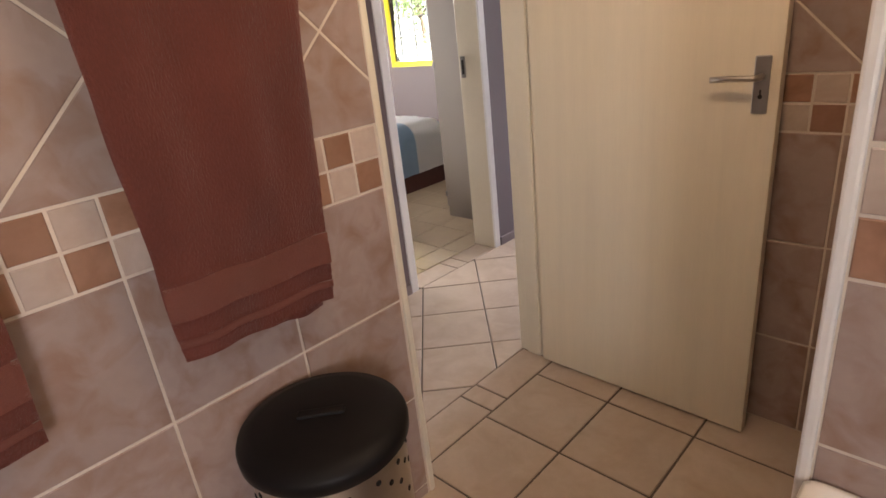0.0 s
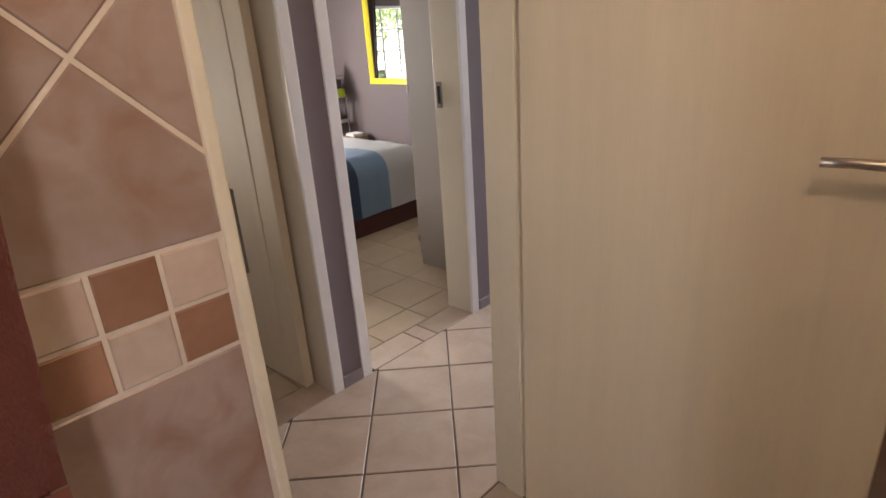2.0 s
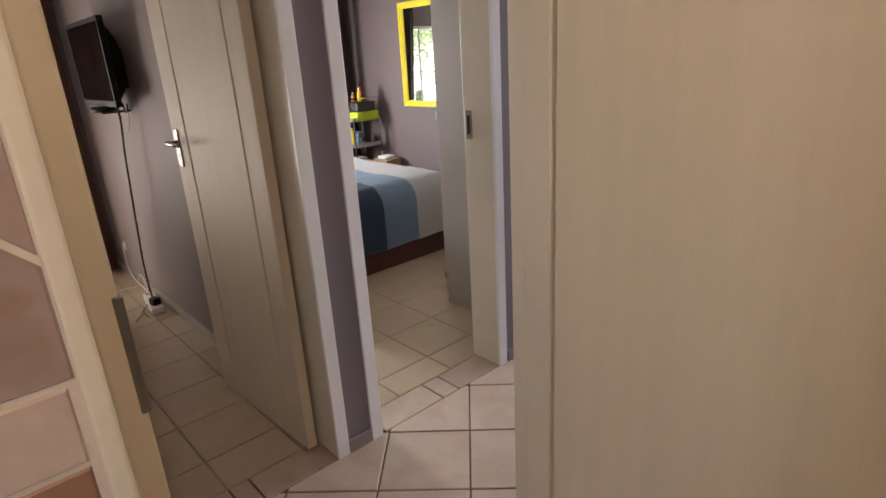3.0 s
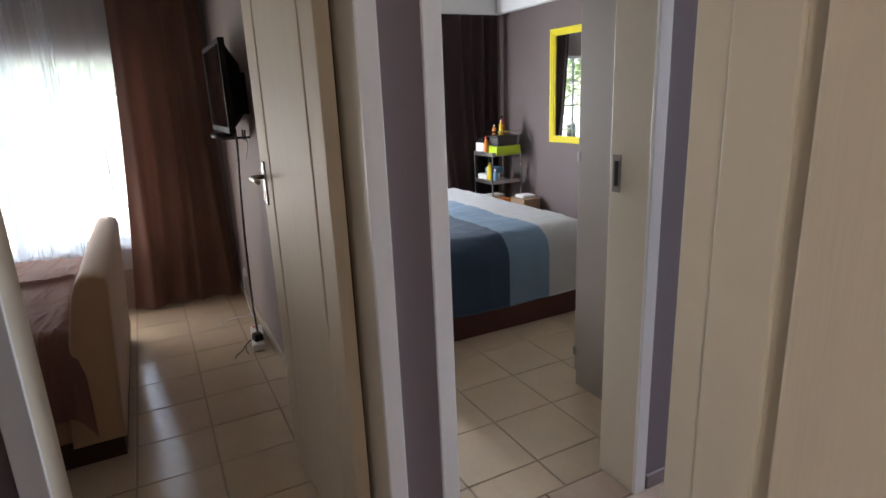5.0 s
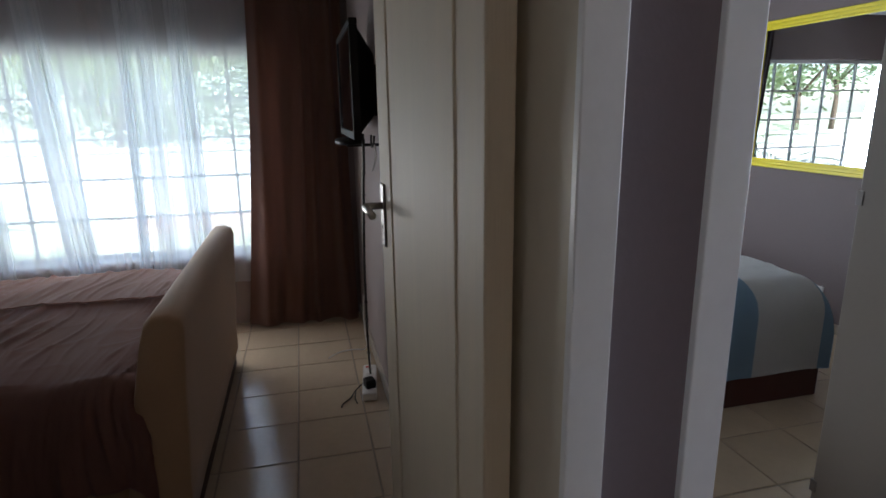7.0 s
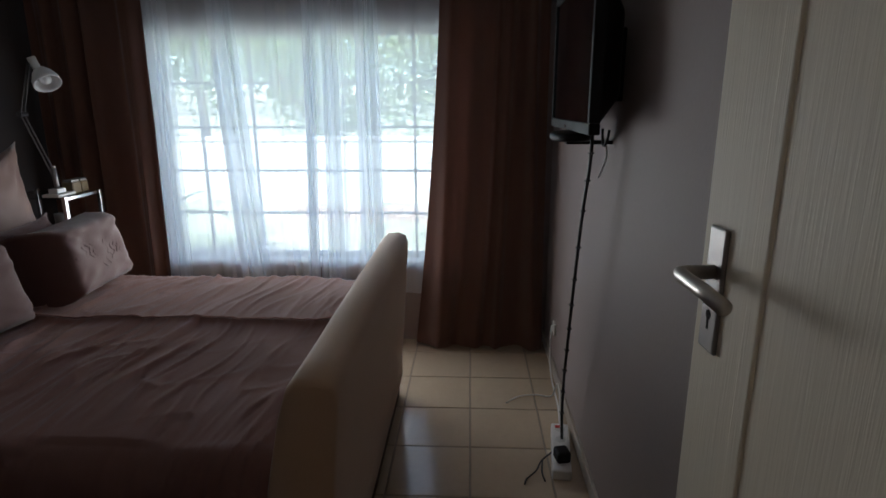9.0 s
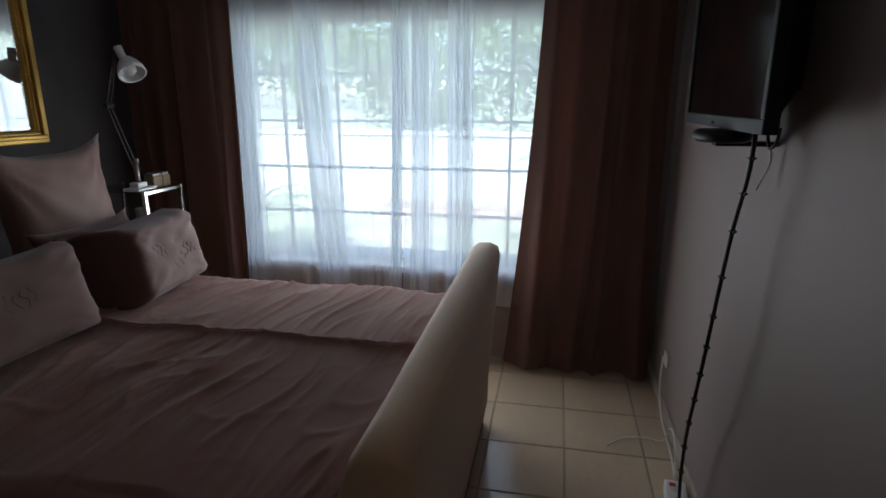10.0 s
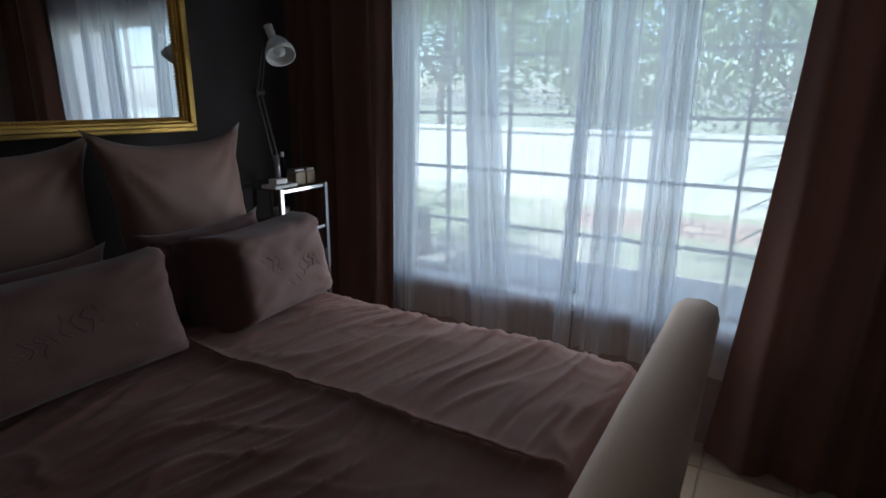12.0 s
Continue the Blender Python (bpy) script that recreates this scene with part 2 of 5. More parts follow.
M_uphol = mat("beige_suede_upholstery", (0.48, 0.31, 0.18), rough=0.85, var=0.07, scale=4, fine=200, sheen=0.4, bump=0.0015, fine_bump=0.0008)
M_plinth = mat("dark_brown_plinth", (0.045, 0.022, 0.016), rough=0.6, var=0.15)
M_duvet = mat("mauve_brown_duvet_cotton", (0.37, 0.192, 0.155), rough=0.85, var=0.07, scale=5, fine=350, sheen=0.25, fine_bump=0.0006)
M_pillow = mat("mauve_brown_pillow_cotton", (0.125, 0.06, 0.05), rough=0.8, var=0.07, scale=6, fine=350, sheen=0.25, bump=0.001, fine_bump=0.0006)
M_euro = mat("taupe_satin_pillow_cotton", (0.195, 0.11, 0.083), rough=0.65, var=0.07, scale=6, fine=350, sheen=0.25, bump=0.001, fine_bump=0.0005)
M_brown = mat("brown_velvet_curtain", (0.235, 0.125, 0.09), rough=0.85, var=0.14, scale=6, fine=240, sheen=0.3, stretch=(1, 1, 0.3), fine_bump=0.0008)
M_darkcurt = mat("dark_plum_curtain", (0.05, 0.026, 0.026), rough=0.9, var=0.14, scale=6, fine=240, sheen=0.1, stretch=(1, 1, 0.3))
M_sheer = sheer_mat("white_voile", (0.9, 0.93, 0.96), 0.32)
M_sheer_thin = sheer_mat("thin_white_voile", (0.9, 0.93, 0.96), 0.42)
M_gold = mat("antique_gold_leaf", (0.62, 0.40, 0.10), rough=0.38, metal=0.85, var=0.22, scale=16, fine=90, bump=0.001)
M_yellow = mat("bright_yellow_paint", (0.72, 0.60, 0.01), rough=0.4, var=0.08, scale=14)
M_mirror = mat("mirror_glass", (0.86, 0.87, 0.87), rough=0.03, metal=1, var=0.01)
M_mirror.node_tree.nodes["Principled BSDF"].inputs["Roughness"].default_value = 0.0
for _lk in list(M_mirror.node_tree.links):
    if _lk.to_socket.name == "Roughness":
        M_mirror.node_tree.links.remove(_lk)
M_screen = mat("black_tv_screen", (0.004, 0.004, 0.005), rough=0.1, var=0.02, spec=0.25)
M_chrome = mat("chrome", (0.62, 0.62, 0.63), rough=0.12, metal=1, var=0.03)
M_glassg = glass_mat("clear_glass", (0.86, 0.93, 0.91))
M_pane = glass_mat("window_pane", (0.97, 0.98, 0.98))
M_shade = mat("frosted_white_shade", (0.72, 0.72, 0.71), rough=0.4, var=0.04)
M_wbar = mat("grey_painted_window_bar", (0.38, 0.37, 0.36), rough=0.5, var=0.1, scale=12)
M_wfr = mat("white_window_frame", (0.75, 0.74, 0.72), rough=0.5, var=0.06)
M_cable = mat("black_cable", (0.01, 0.01, 0.01), rough=0.5, var=0.1)
M_wcable = mat("white_plastic", (0.72, 0.7, 0.67), rough=0.45, var=0.05)
M_red = mat("red_plastic", (0.5, 0.03, 0.02), rough=0.4)
M_orange = mat("amber_bottle", (0.6, 0.2, 0.03), rough=0.3)
M_lime = mat("lime_green_plastic", (0.42, 0.55, 0.02), rough=0.4)
M_lemon = mat("lemon_yellow_can", (0.75, 0.55, 0.02), rough=0.35)
M_blue = mat("blue_plastic", (0.12, 0.25, 0.38), rough=0.4)
M_paper = mat("paper_stack", (0.6, 0.58, 0.55), rough=0.8, var=0.2, scale=30, stretch=(1, 1, 8))
M_basket = mat("dark_wire_basket", (0.05, 0.045, 0.045), rough=0.5)
M_navy = mat("navy_blue_cotton", (0.055, 0.095, 0.16), rough=0.85, var=0.08, scale=6, fine=300, sheen=0.2, fine_bump=0.0006)
M_sky = mat("light_blue_cotton", (0.25, 0.37, 0.5), rough=0.85, var=0.07, scale=6, fine=300, sheen=0.2, fine_bump=0.0006)
M_whitec = mat("white_cotton", (0.68, 0.67, 0.66), rough=0.85, var=0.05, scale=6, fine=300, sheen=0.2, fine_bump=0.0006)
M_wine = mat("dark_cherry_bed_base", (0.055, 0.014, 0.012), rough=0.4, var=0.2, scale=5, stretch=(1, 6, 6))
M_ward = mat("pale_wardrobe_melamine", (0.33, 0.295, 0.26), rough=0.5, var=0.04, scale=3)
M_canvas_edge = mat("black_canvas_edge", (0.02, 0.015, 0.018), rough=0.8)
M_stroke = mat("white_paint_stroke", (0.7, 0.66, 0.64), rough=0.6, var=0.12, scale=30, fine_bump=0.001)
M_lime2 = mat("leaf_green", (0.27, 0.34, 0.16), rough=0.6, rnd=0.1, var=0.25, scale=2)
M_leafd = mat("dark_leaf_green", (0.20, 0.27, 0.13), rough=0.6, var=0.25, scale=2)
M_bark = mat("grey_brown_bark", (0.14, 0.10, 0.07), rough=0.9, var=0.3, scale=12, bump=0.01)
M_lawn = mat("lawn_grass", (0.33, 0.36, 0.2), rough=0.9, var=0.25, scale=3, fine=60, blot=(0.6, 0.54, 0.44), blot_amt=0.8, blot_scale=0.8)
M_gardenwall = mat("white_garden_wall", (0.62, 0.61, 0.58), rough=0.85, var=0.06, scale=1.5, fine=40)
M_brick = mat("red_clay_brick", (0.46, 0.33, 0.27), rough=0.85, var=0.15, scale=9, rnd=0.2)
M_paving = mat("pale_paving", (0.6, 0.55, 0.48), rough=0.85, var=0.12, scale=2)


def painting_mat():
    """Abstract canvas: dark field, red haze, a pale glow and an orange streak."""
    m = mat("abstract_painting", (0.045, 0.014, 0.02), rough=0.8, var=0.2, spec=0.15)
    n, l = m.node_tree.nodes, m.node_tree.links
    b = n["Principled BSDF"]
    base = b.inputs["Base Color"].links[0].from_socket
    geo = n.new("ShaderNodeNewGeometry")

    def haze(centre, sx, sy, color, socket, power):
        mp = n.new("ShaderNodeMapping")
        mp.vector_type = "POINT"
        mp.inputs["Scale"].default_value = (1, 1 / sx, 1 / sy)
        mp.inputs["Location"].default_value = (1.25, -centre[0] / sx, -centre[1] / sy)
        wob = n.new("ShaderNodeTexNoise")
        wob.inputs["Scale"].default_value = 9
        add = n.new("ShaderNodeVectorMath")
        add.operation = "MULTIPLY_ADD"
        l.new(geo.outputs["Position"], wob.inputs["Vector"])
        l.new(geo.outputs["Position"], mp.inputs[0])
        l.new(wob.outputs["Color"], add.inputs[0])
        add.inputs[1].default_value = (0.0, 0.6, 0.6)
        l.new(mp.outputs[0], add.inputs[2])
        sub = n.new("ShaderNodeVectorMath")
        sub.operation = "SUBTRACT"
        sub.inputs[1].default_value = (0, 0.3, 0.3)
        l.new(add.outputs[0], sub.inputs[0])
        ln = n.new("ShaderNodeVectorMath")
        ln.operation = "LENGTH"
        l.new(sub.outputs[0], ln.inputs[0])
        r = n.new("ShaderNodeMapRange")
        r.interpolation_type = "SMOOTHSTEP"
        r.inputs["From Min"].default_value, r.inputs["From Max"].default_value = 1.0, 0.0
        r.inputs["To Max"].default_value = power
        l.new(ln.outputs["Value"], r.inputs["Value"])
        mx = n.new("ShaderNodeMix")
        mx.data_type = "RGBA"
        l.new(r.outputs[0], mx.inputs["Factor"])
        l.new(socket, mx.inputs[6])
        mx.inputs[7].default_value = (*color, 1)
        return mx.outputs[2]

    s = haze((4.34, 1.36), 0.3, 0.26, (0.3, 0.02, 0.025), base, 0.95)
    s = haze((4.50, 1.24), 0.2, 0.2, (0.42, 0.5, 0.62), s, 0.95)
    s = haze((4.52, 1.01), 0.2, 0.1, (0.6, 0.13, 0.02), s, 0.95)
    s = haze((4.88, 1.6), 0.25, 0.25, (0.25, 0.03, 0.03), s, 0.7)
    l.new(s, b.inputs["Base Color"])
    return m


M_paint = painting_mat()

# ---- the shell ----
H = 2.24
DH = 2.03


def slab(name, rows, material, label, category="wall"):
    return setting(name, boxes(*rows), material, label, category)


slab("wall_hall_bathroom", [(-0.41, -0.45, 0, -0.25, 2.21, H), (-0.41, 3.013, 0, -0.25, 6.6, H), (-0.41, 2.21, DH, -0.25, 3.013, H), (-0.25, -0.3, 0, -0.168, 2.156, H)], M_mauve, "mauve painted wall between hall and tiled bathroom")
slab("wall_hall_bedrooms", [(-1.41, 1.5, 0, -1.25, 2.214, H), (-1.41, 2.992, 0, -1.25, 3.124, H), (-1.41, 3.888, 0, -1.25, 6.6, H), (-1.41, 2.214, DH, -1.25, 2.992, H), (-1.41, 3.124, DH, -1.25, 3.888, H)], M_mauve, "mauve painted hall wall with two bedroom doorways")
slab("wall_hall_south", [(-1.25, 1.5, 0, -0.41, 1.62, H)], M_mauve, "mauve painted wall closing the short hall")
# Unseen end wall; its opening is added so daylight can reach the hall.
slab("wall_hall_north", [(-1.41, 6.6, 0, -1.2, 6.75, H), (-0.5, 6.6, 0, -0.25, 6.75, H), (-1.2, 6.6, 0, -0.5, 6.75, 0.6), (-1.2, 6.6, 2.0, -0.5, 6.75, H)], M_mauve, "unseen mauve painted end wall of the hall with an added daylight opening")
slab("wall_bath_north", [(-0.25, 3.098, 0, 2.4, 3.25, H)], M_plaster, "tiled bathroom wall behind the open door")
slab("wall_bath_east", [(2.25, -0.3, 0, 2.4, 0.15, H), (2.25, 0.7, 0, 2.4, 3.098, H), (2.25, 0.15, 0, 2.4, 0.7, 1.12), (2.25, 0.15, 1.9, 2.4, 0.7, H)], M_tvwall, "plain bathroom wall with a small window")
slab("wall_bath_south", [(-0.25, -0.45, 0, 2.4, -0.3, H)], M_tvwall, "plain bathroom wall behind the camera")
slab("wall_partition", [(-5.13, 3.02, 0, -1.41, 3.13, H)], M_tvwall, "pale grey partition wall between the bedrooms")
slab("wall_headboard", [(-4.65, 0.2, 0, -1.41, 0.33, H)], M_headwall, "dark charcoal painted wall behind the bed")
slab("wall_bedroom_east", [(-1.41, 0.33, 0, -1.3, 1.5, H)], M_headwall, "dark charcoal painted wall beside the bedroom door")
slab("wall_window", [(-4.65, 0.33, 0, -4.46, 0.85, H), (-4.65, 2.56, 0, -4.46, 3.02, H), (-4.65, 0.85, 0, -4.46, 2.56, 0.47), (-4.65, 0.85, 1.71, -4.46, 2.56, H)], M_tvwall, "grey bedroom wall with a wide window opening")
slab("wall_bedroom2_window", [(-5.13, 3.13, 0, -4.96, 3.5, H), (-5.13, 4.95, 0, -4.96, 5.75, H), (-5.13, 3.5, 0, -4.96, 4.95, 0.72), (-5.13, 3.5, 1.73, -4.96, 4.95, H)], M_room2, "taupe second bedroom wall with a window opening")
slab("wall_bedroom2_north", [(-5.13, 5.75, 0, -1.41, 5.9, H)], M_room2, "taupe painted second bedroom wall with the mirror")
# Beyond the east wall it is an unseen eave, added to shade the bathroom window.
setting("ceiling", box(-5.2, -0.5, H, 3.5, 6.8, H + 0.12), M_ceil, "white painted plasterboard ceiling with an added sun-blocking overhang", "ceiling")

# cornice in the second bedroom and skirtings
for rows, nm in (((-4.96, 5.68, 2.10, -1.41, 5.75, H), "trim_cornice"), ((-4.96, 3.13, 2.10, -4.89, 5.68, H), "trim_cornice")):
    setting(nm, box(*rows, bevel=0.02, seg=3), M_ceil, "white moulded ceiling cornice", "cornice")
for r in ((-1.25, 3.91, 0, -1.238, 6.6, 0.055), (-1.25, 3.006, 0, -1.238, 3.110, 0.055), (-1.25, 1.62, 0, -1.238, 2.2, 0.055), (-0.422, 3.05, 0, -0.41, 6.6, 0.055)):
    setting("baseboard", box(*r, bevel=0.003), mat("mauve_skirting", (0.3, 0.25, 0.26), rough=0.5), "low mauve painted tile skirting", "baseboard")
M_skirt = mat("beige_skirting", (0.42, 0.37, 0.31), rough=0.45)
for r in ((-4.46, 3.008, 0, -2.2, 3.02, 0.06), (-4.96, 5.738, 0, -1.98, 5.75, 0.06), (-4.46, 0.33, 0, -1.41, 0.342, 0.06)):
    setting("baseboard", box(*r, bevel=0.003), M_skirt, "low beige tile skirting along the wall", "baseboard")


# ---- tiles: pieces of their own on a grout bed ----
def clip(poly, x0, y0, x1, y1):
    for axis, lim, sign in ((0, x0, 1), (0, x1, -1), (1, y0, 1), (1, y1, -1)):
        res = []
        for i, p in enumerate(poly):
            q = poly[(i + 1) % len(poly)]
            dp, dq = sign * (p[axis] - lim), sign * (q[axis] - lim)
            if dp >= 0:
                res.append(p)
            if dp * dq < 0:
                f = dp / (dp - dq)
                res.append((p[0] + f * (q[0] - p[0]), p[1] + f * (q[1] - p[1])))
        poly = res
        if len(poly) < 3:
            return []
    return poly


def slab_mesh(name, poly, thick, material, soft=0.0022):
    """A tile: a flat polygon with softened rim, face up at 0."""
    cx, cy = sum(p[0] for p in poly) / len(poly), sum(p[1] for p in poly) / len(poly)
    n = len(poly)

    def inset(p, d):
        v = Vector((cx - p[0], cy - p[1]))
        k = min(d * 1.4, v.length * 0.4) / max(v.length, 1e-6)
        return (p[0] + v.x * k - cx, p[1] + v.y * k - cy)

    vs = [(p[0] - cx, p[1] - cy, -thick) for p in poly] + [(p[0] - cx, p[1] - cy, -soft) for p in poly] + [(*inset(p, soft), 0) for p in poly]
    fs = [[k * n + i, k * n + (i + 1) % n, (k + 1) * n + (i + 1) % n, (k + 1) * n + i] for k in (0, 1) for i in range(n)] + [[2 * n + i for i in range(n)]]
    me = bpy.data.meshes.new(name)
    me.from_pydata(vs, [], fs)
    me.materials.append(material)
    return me, (cx, cy)


def lay(parent, name, origin, a, b, gap, rect, frame_m, material, thick=0.008, jitter=0.0006, skip=None, pick=None):
    """Lay tiles with edge vectors a and b over rect of a plane; frame_m carries the plane into the world."""
    ox, oy = origin
    a, b = Vector(a), Vector(b)
    span = range(-40, 41)
    full = {}
    for i in span:
        for j in span:
            c = Vector((ox, oy)) + i * a + j * b
            if not (rect[0] - 0.6 < c.x < rect[2] + 0.6 and rect[1] - 0.6 < c.y < rect[3] + 0.6):
                continue
            ga, gb = a.normalized() * gap / 2, b.normalized() * gap / 2
            quad = [tuple(c + ga + gb), tuple(c + a - ga + gb), tuple(c + a + b - ga - gb), tuple(c + b + ga - gb)]
            if a.x * b.y - a.y * b.x < 0:
                quad = quad[::-1]
            poly = clip(quad, *rect)
            if len(poly) < 3:
                continue
            area = abs(sum(p[0] * q[1] - q[0] * p[1] for p, q in zip(poly, poly[1:] + poly[:1]))) / 2
            if area < 0.0004:
                continue
            cx, cy = sum(p[0] for p in poly) / len(poly), sum(p[1] for p in poly) / len(poly)
            if skip and skip(cx, cy):
                continue
            mtl = pick(i, j) if pick else material
            whole = poly == quad
            if whole and mtl.name in full:
                me = full[mtl.name]
            else:
                me, _c = slab_mesh(name, poly, thick, mtl)
                if whole:
                    full[mtl.name] = me
            ob = new(name, me)
            ob.parent = parent
            ob.matrix_basis = frame_m @ pose(cx, cy, random.uniform(-jitter, jitter), random.uniform(-0.12, 0.12), random.uniform(-0.12, 0.12), 0)


UP = Matrix.Identity(4)


def floor_bed(name, x0, y0, x1, y1, material, label):
    return setting(name, box(x0, y0, -0.12, x1, y1, -0.0035), material, label, "floor")


fl_bath = floor_bed("floor_bathroom", -0.25, -0.3, 2.25, 3.098, M_grout_f, "beige square ceramic tiles with dark grout")
fl_hall = floor_bed("floor_hall", -1.25, 1.62, -0.41, 6.6, M_grout_f, "beige ceramic tiles laid diagonally with dark grout")
fl_bed1 = floor_bed("floor_bedroom", -4.46, 0.33, -1.40, 3.02, M_grout_p, "cream glazed square floor tiles with tan grout")
fl_bed2 = floor_bed("floor_second_bedroom", -4.96, 3.13, -1.40, 5.75, M_grout_p, "cream glazed square floor tiles with tan grout")
th_b = floor_bed("floor_threshold_bathroom", -0.41, 2.2, -0.25, 3.0, M_grout_f, "narrow band of beige tiles in the doorway")
th_1 = floor_bed("floor_threshold_bedroom", -1.40, 2.25, -1.25, 2.967, M_grout_f, "narrow band of beige tiles in the doorway")
th_2 = floor_bed("floor_threshold_second_bedroom", -1.40, 3.18, -1.25, 3.86, M_grout_f, "narrow band of beige tiles in the doorway")


# ---- doors ----
def door(name, label, x0, x1, ya, yb, hinge_y, leaf_w, leaf_rz, hinge_x, bead, w=0.04, strike=None, paint=M_cream):
    """A steel frame in a wall along y, between x0 and x1, with an open leaf. leaf_rz: the way the leaf runs from its hinge."""
    d = thing(name, label, "door", kind="structure")
    e = 0.008
    for y_in, s in ((ya, 1), (yb, -1)):
        bm = box(x0 - e, y_in - s * 0.012 if s > 0 else y_in - w + 0.004, 0, x1 + e, y_in + w - 0.004 if s > 0 else y_in + 0.012, DH, bevel=0.004)
        j = part("frame_jamb", bm, paint, d)
        if bead:
            yf = (y_in - 0.0125, y_in + w - 0.0035) if s > 0 else (y_in - w + 0.0035, y_in + 0.0125)
            part("frame_face", box(x1 + e - 0.012, yf[0], 0, x1 + e + 0.002, yf[1], DH, bevel=0.002), M_frame, j, "white painted frame edge")
        xm = (x0 + x1) / 2
        yy = (y_in + w - 0.004, y_in + w + 0.003) if s > 0 else (y_in - w - 0.003, y_in - w + 0.004)
        if not bead:
            part("door_stop", box(xm - 0.045, yy[0], 0, xm + 0.02, yy[1], DH - 0.04, bevel=0.003), paint, j)
        if strike == s:
            yk = y_in + s * (w - 0.003)
            pl = part("strike_plate", box(xm + STRIKE_DX, min(yk, yk + s * 0.003), 1.055, xm + STRIKE_DX + 0.036, max(yk, yk + s * 0.003), 1.175, bevel=0.001), M_plate, j, "grey metal strike plate")
            part("latch_hole", box(xm + STRIKE_DX + 0.01, min(yk + s * 0.002, yk + s * 0.0045), 1.075, xm + STRIKE_DX + 0.026, max(yk + s * 0.002, yk + s * 0.0045), 1.155), M_hole_shade, j)
    part("frame_head", box(x0 - e, ya - 0.012, DH - 0.04, x1 + e, yb + 0.012, DH + 0.004, bevel=0.004), paint, d)
    lf = leaf_w
    m = pose(hinge_x, hinge_y, 0, 0, 0, leaf_rz)
    bm = box(0.004, -0.02, 0.008, lf, 0.02, DH - 0.05, bevel=0.003)
    leaf = part("leaf", bm, M_leaf, d)
    leaf.matrix_basis = m
    if bead:
        for u in (0.13, lf - 0.13):
            for s in (-1, 1):
                yy = sorted((s * 0.0165, s * 0.0235))
                part("bead", box(u - 0.014, yy[0], 0.18, u + 0.014, yy[1], 1.86, bevel=0.0032), M_leaf, leaf, smooth=False)
    for s in (-1, 1):
        yy = sorted((s * 0.02, s * 0.026))
        u = lf - 0.045
        zc = 1.135 if not bead else 1.112
        part("handle_plate", box(u - 0.02, yy[0], zc - 0.075, u + 0.02, yy[1], zc + 0.075, bevel=0.003), M_plate, leaf, "dull grey metal handle plate")
        y1, y2 = s * 0.024, s * 0.068
        pts = [(u, y1, zc + 0.022), (u, y2 - s * 0.012, zc + 0.022), (u - 0.004, y2 - s * 0.003, zc + 0.022), (u - 0.014, y2, zc + 0.022), (u - 0.07, y2, zc + 0.022), (u - 0.115, y2, zc + 0.02)]
        part("lever", tube(pts, 0.0085, 12), M_nickel, leaf, "satin nickel lever handle", smooth=True)
        kh = lathe([(0.006, 0), (0.006, 0.002)], 12)
        kb = box(-0.0022, -0.018, 0, 0.0022, 0.0, 0.002)
        put(kh, kb)
        moved(kh, Matrix.Translation((u, s * 0.0265, zc - 0.03)) @ pose(0, 0, 0, -s * -90 if s < 0 else 90, 0, 0))
        part("keyhole", kh, M_hole_shade, leaf)
    return d


STRIKE_DX = 0.03
d1 = door("door_1", "white wood-grained bathroom door standing open", -0.41, -0.25, 2.197, 3.013, 2.99, 0.79, 0, -0.288, False, w=0.022, paint=M_cream)
part("strike_plate", boxes((-0.243, 2.208, 1.07, -0.238, 2.2175, 1.2), (-0.295, 2.2145, 1.07, -0.243, 2.2175, 1.2), bevel=0.0012), M_plate, d1, "grey metal strike plate")
STRIKE_DX = 0.0
door("door_2", "cream bedroom door with moulded panel standing open", -1.41, -1.25, 2.214, 2.992, 2.921, 0.724, 182.4, -1.366, True, strike=None)
STRIKE_DX = -0.072
door("door_3", "cream second bedroom door folded back inside the room", -1.41, -1.25, 3.124, 3.888, 3.19, 0.64, 177.5, -1.45, True, strike=-1)

# boxed-in wall end with a white corner strip
setting("wall_nib", box(0.79, 2.248, 0, 2.25, 2.36, H), M_plaster, "tiled nib wall at the end of the bath", "wall")
setting("trim_corner", box(0.781, 2.232, 0, 0.803, 2.25, H, bevel=0.006), M_pvc, "white plastic tile corner strip", "trim")
setting("trim_tile_edge", box(-0.25, 2.156, 0, -0.157, 2.176, H, bevel=0.004), M_cream, "pale edge strip beside the bathroom door frame", "trim")


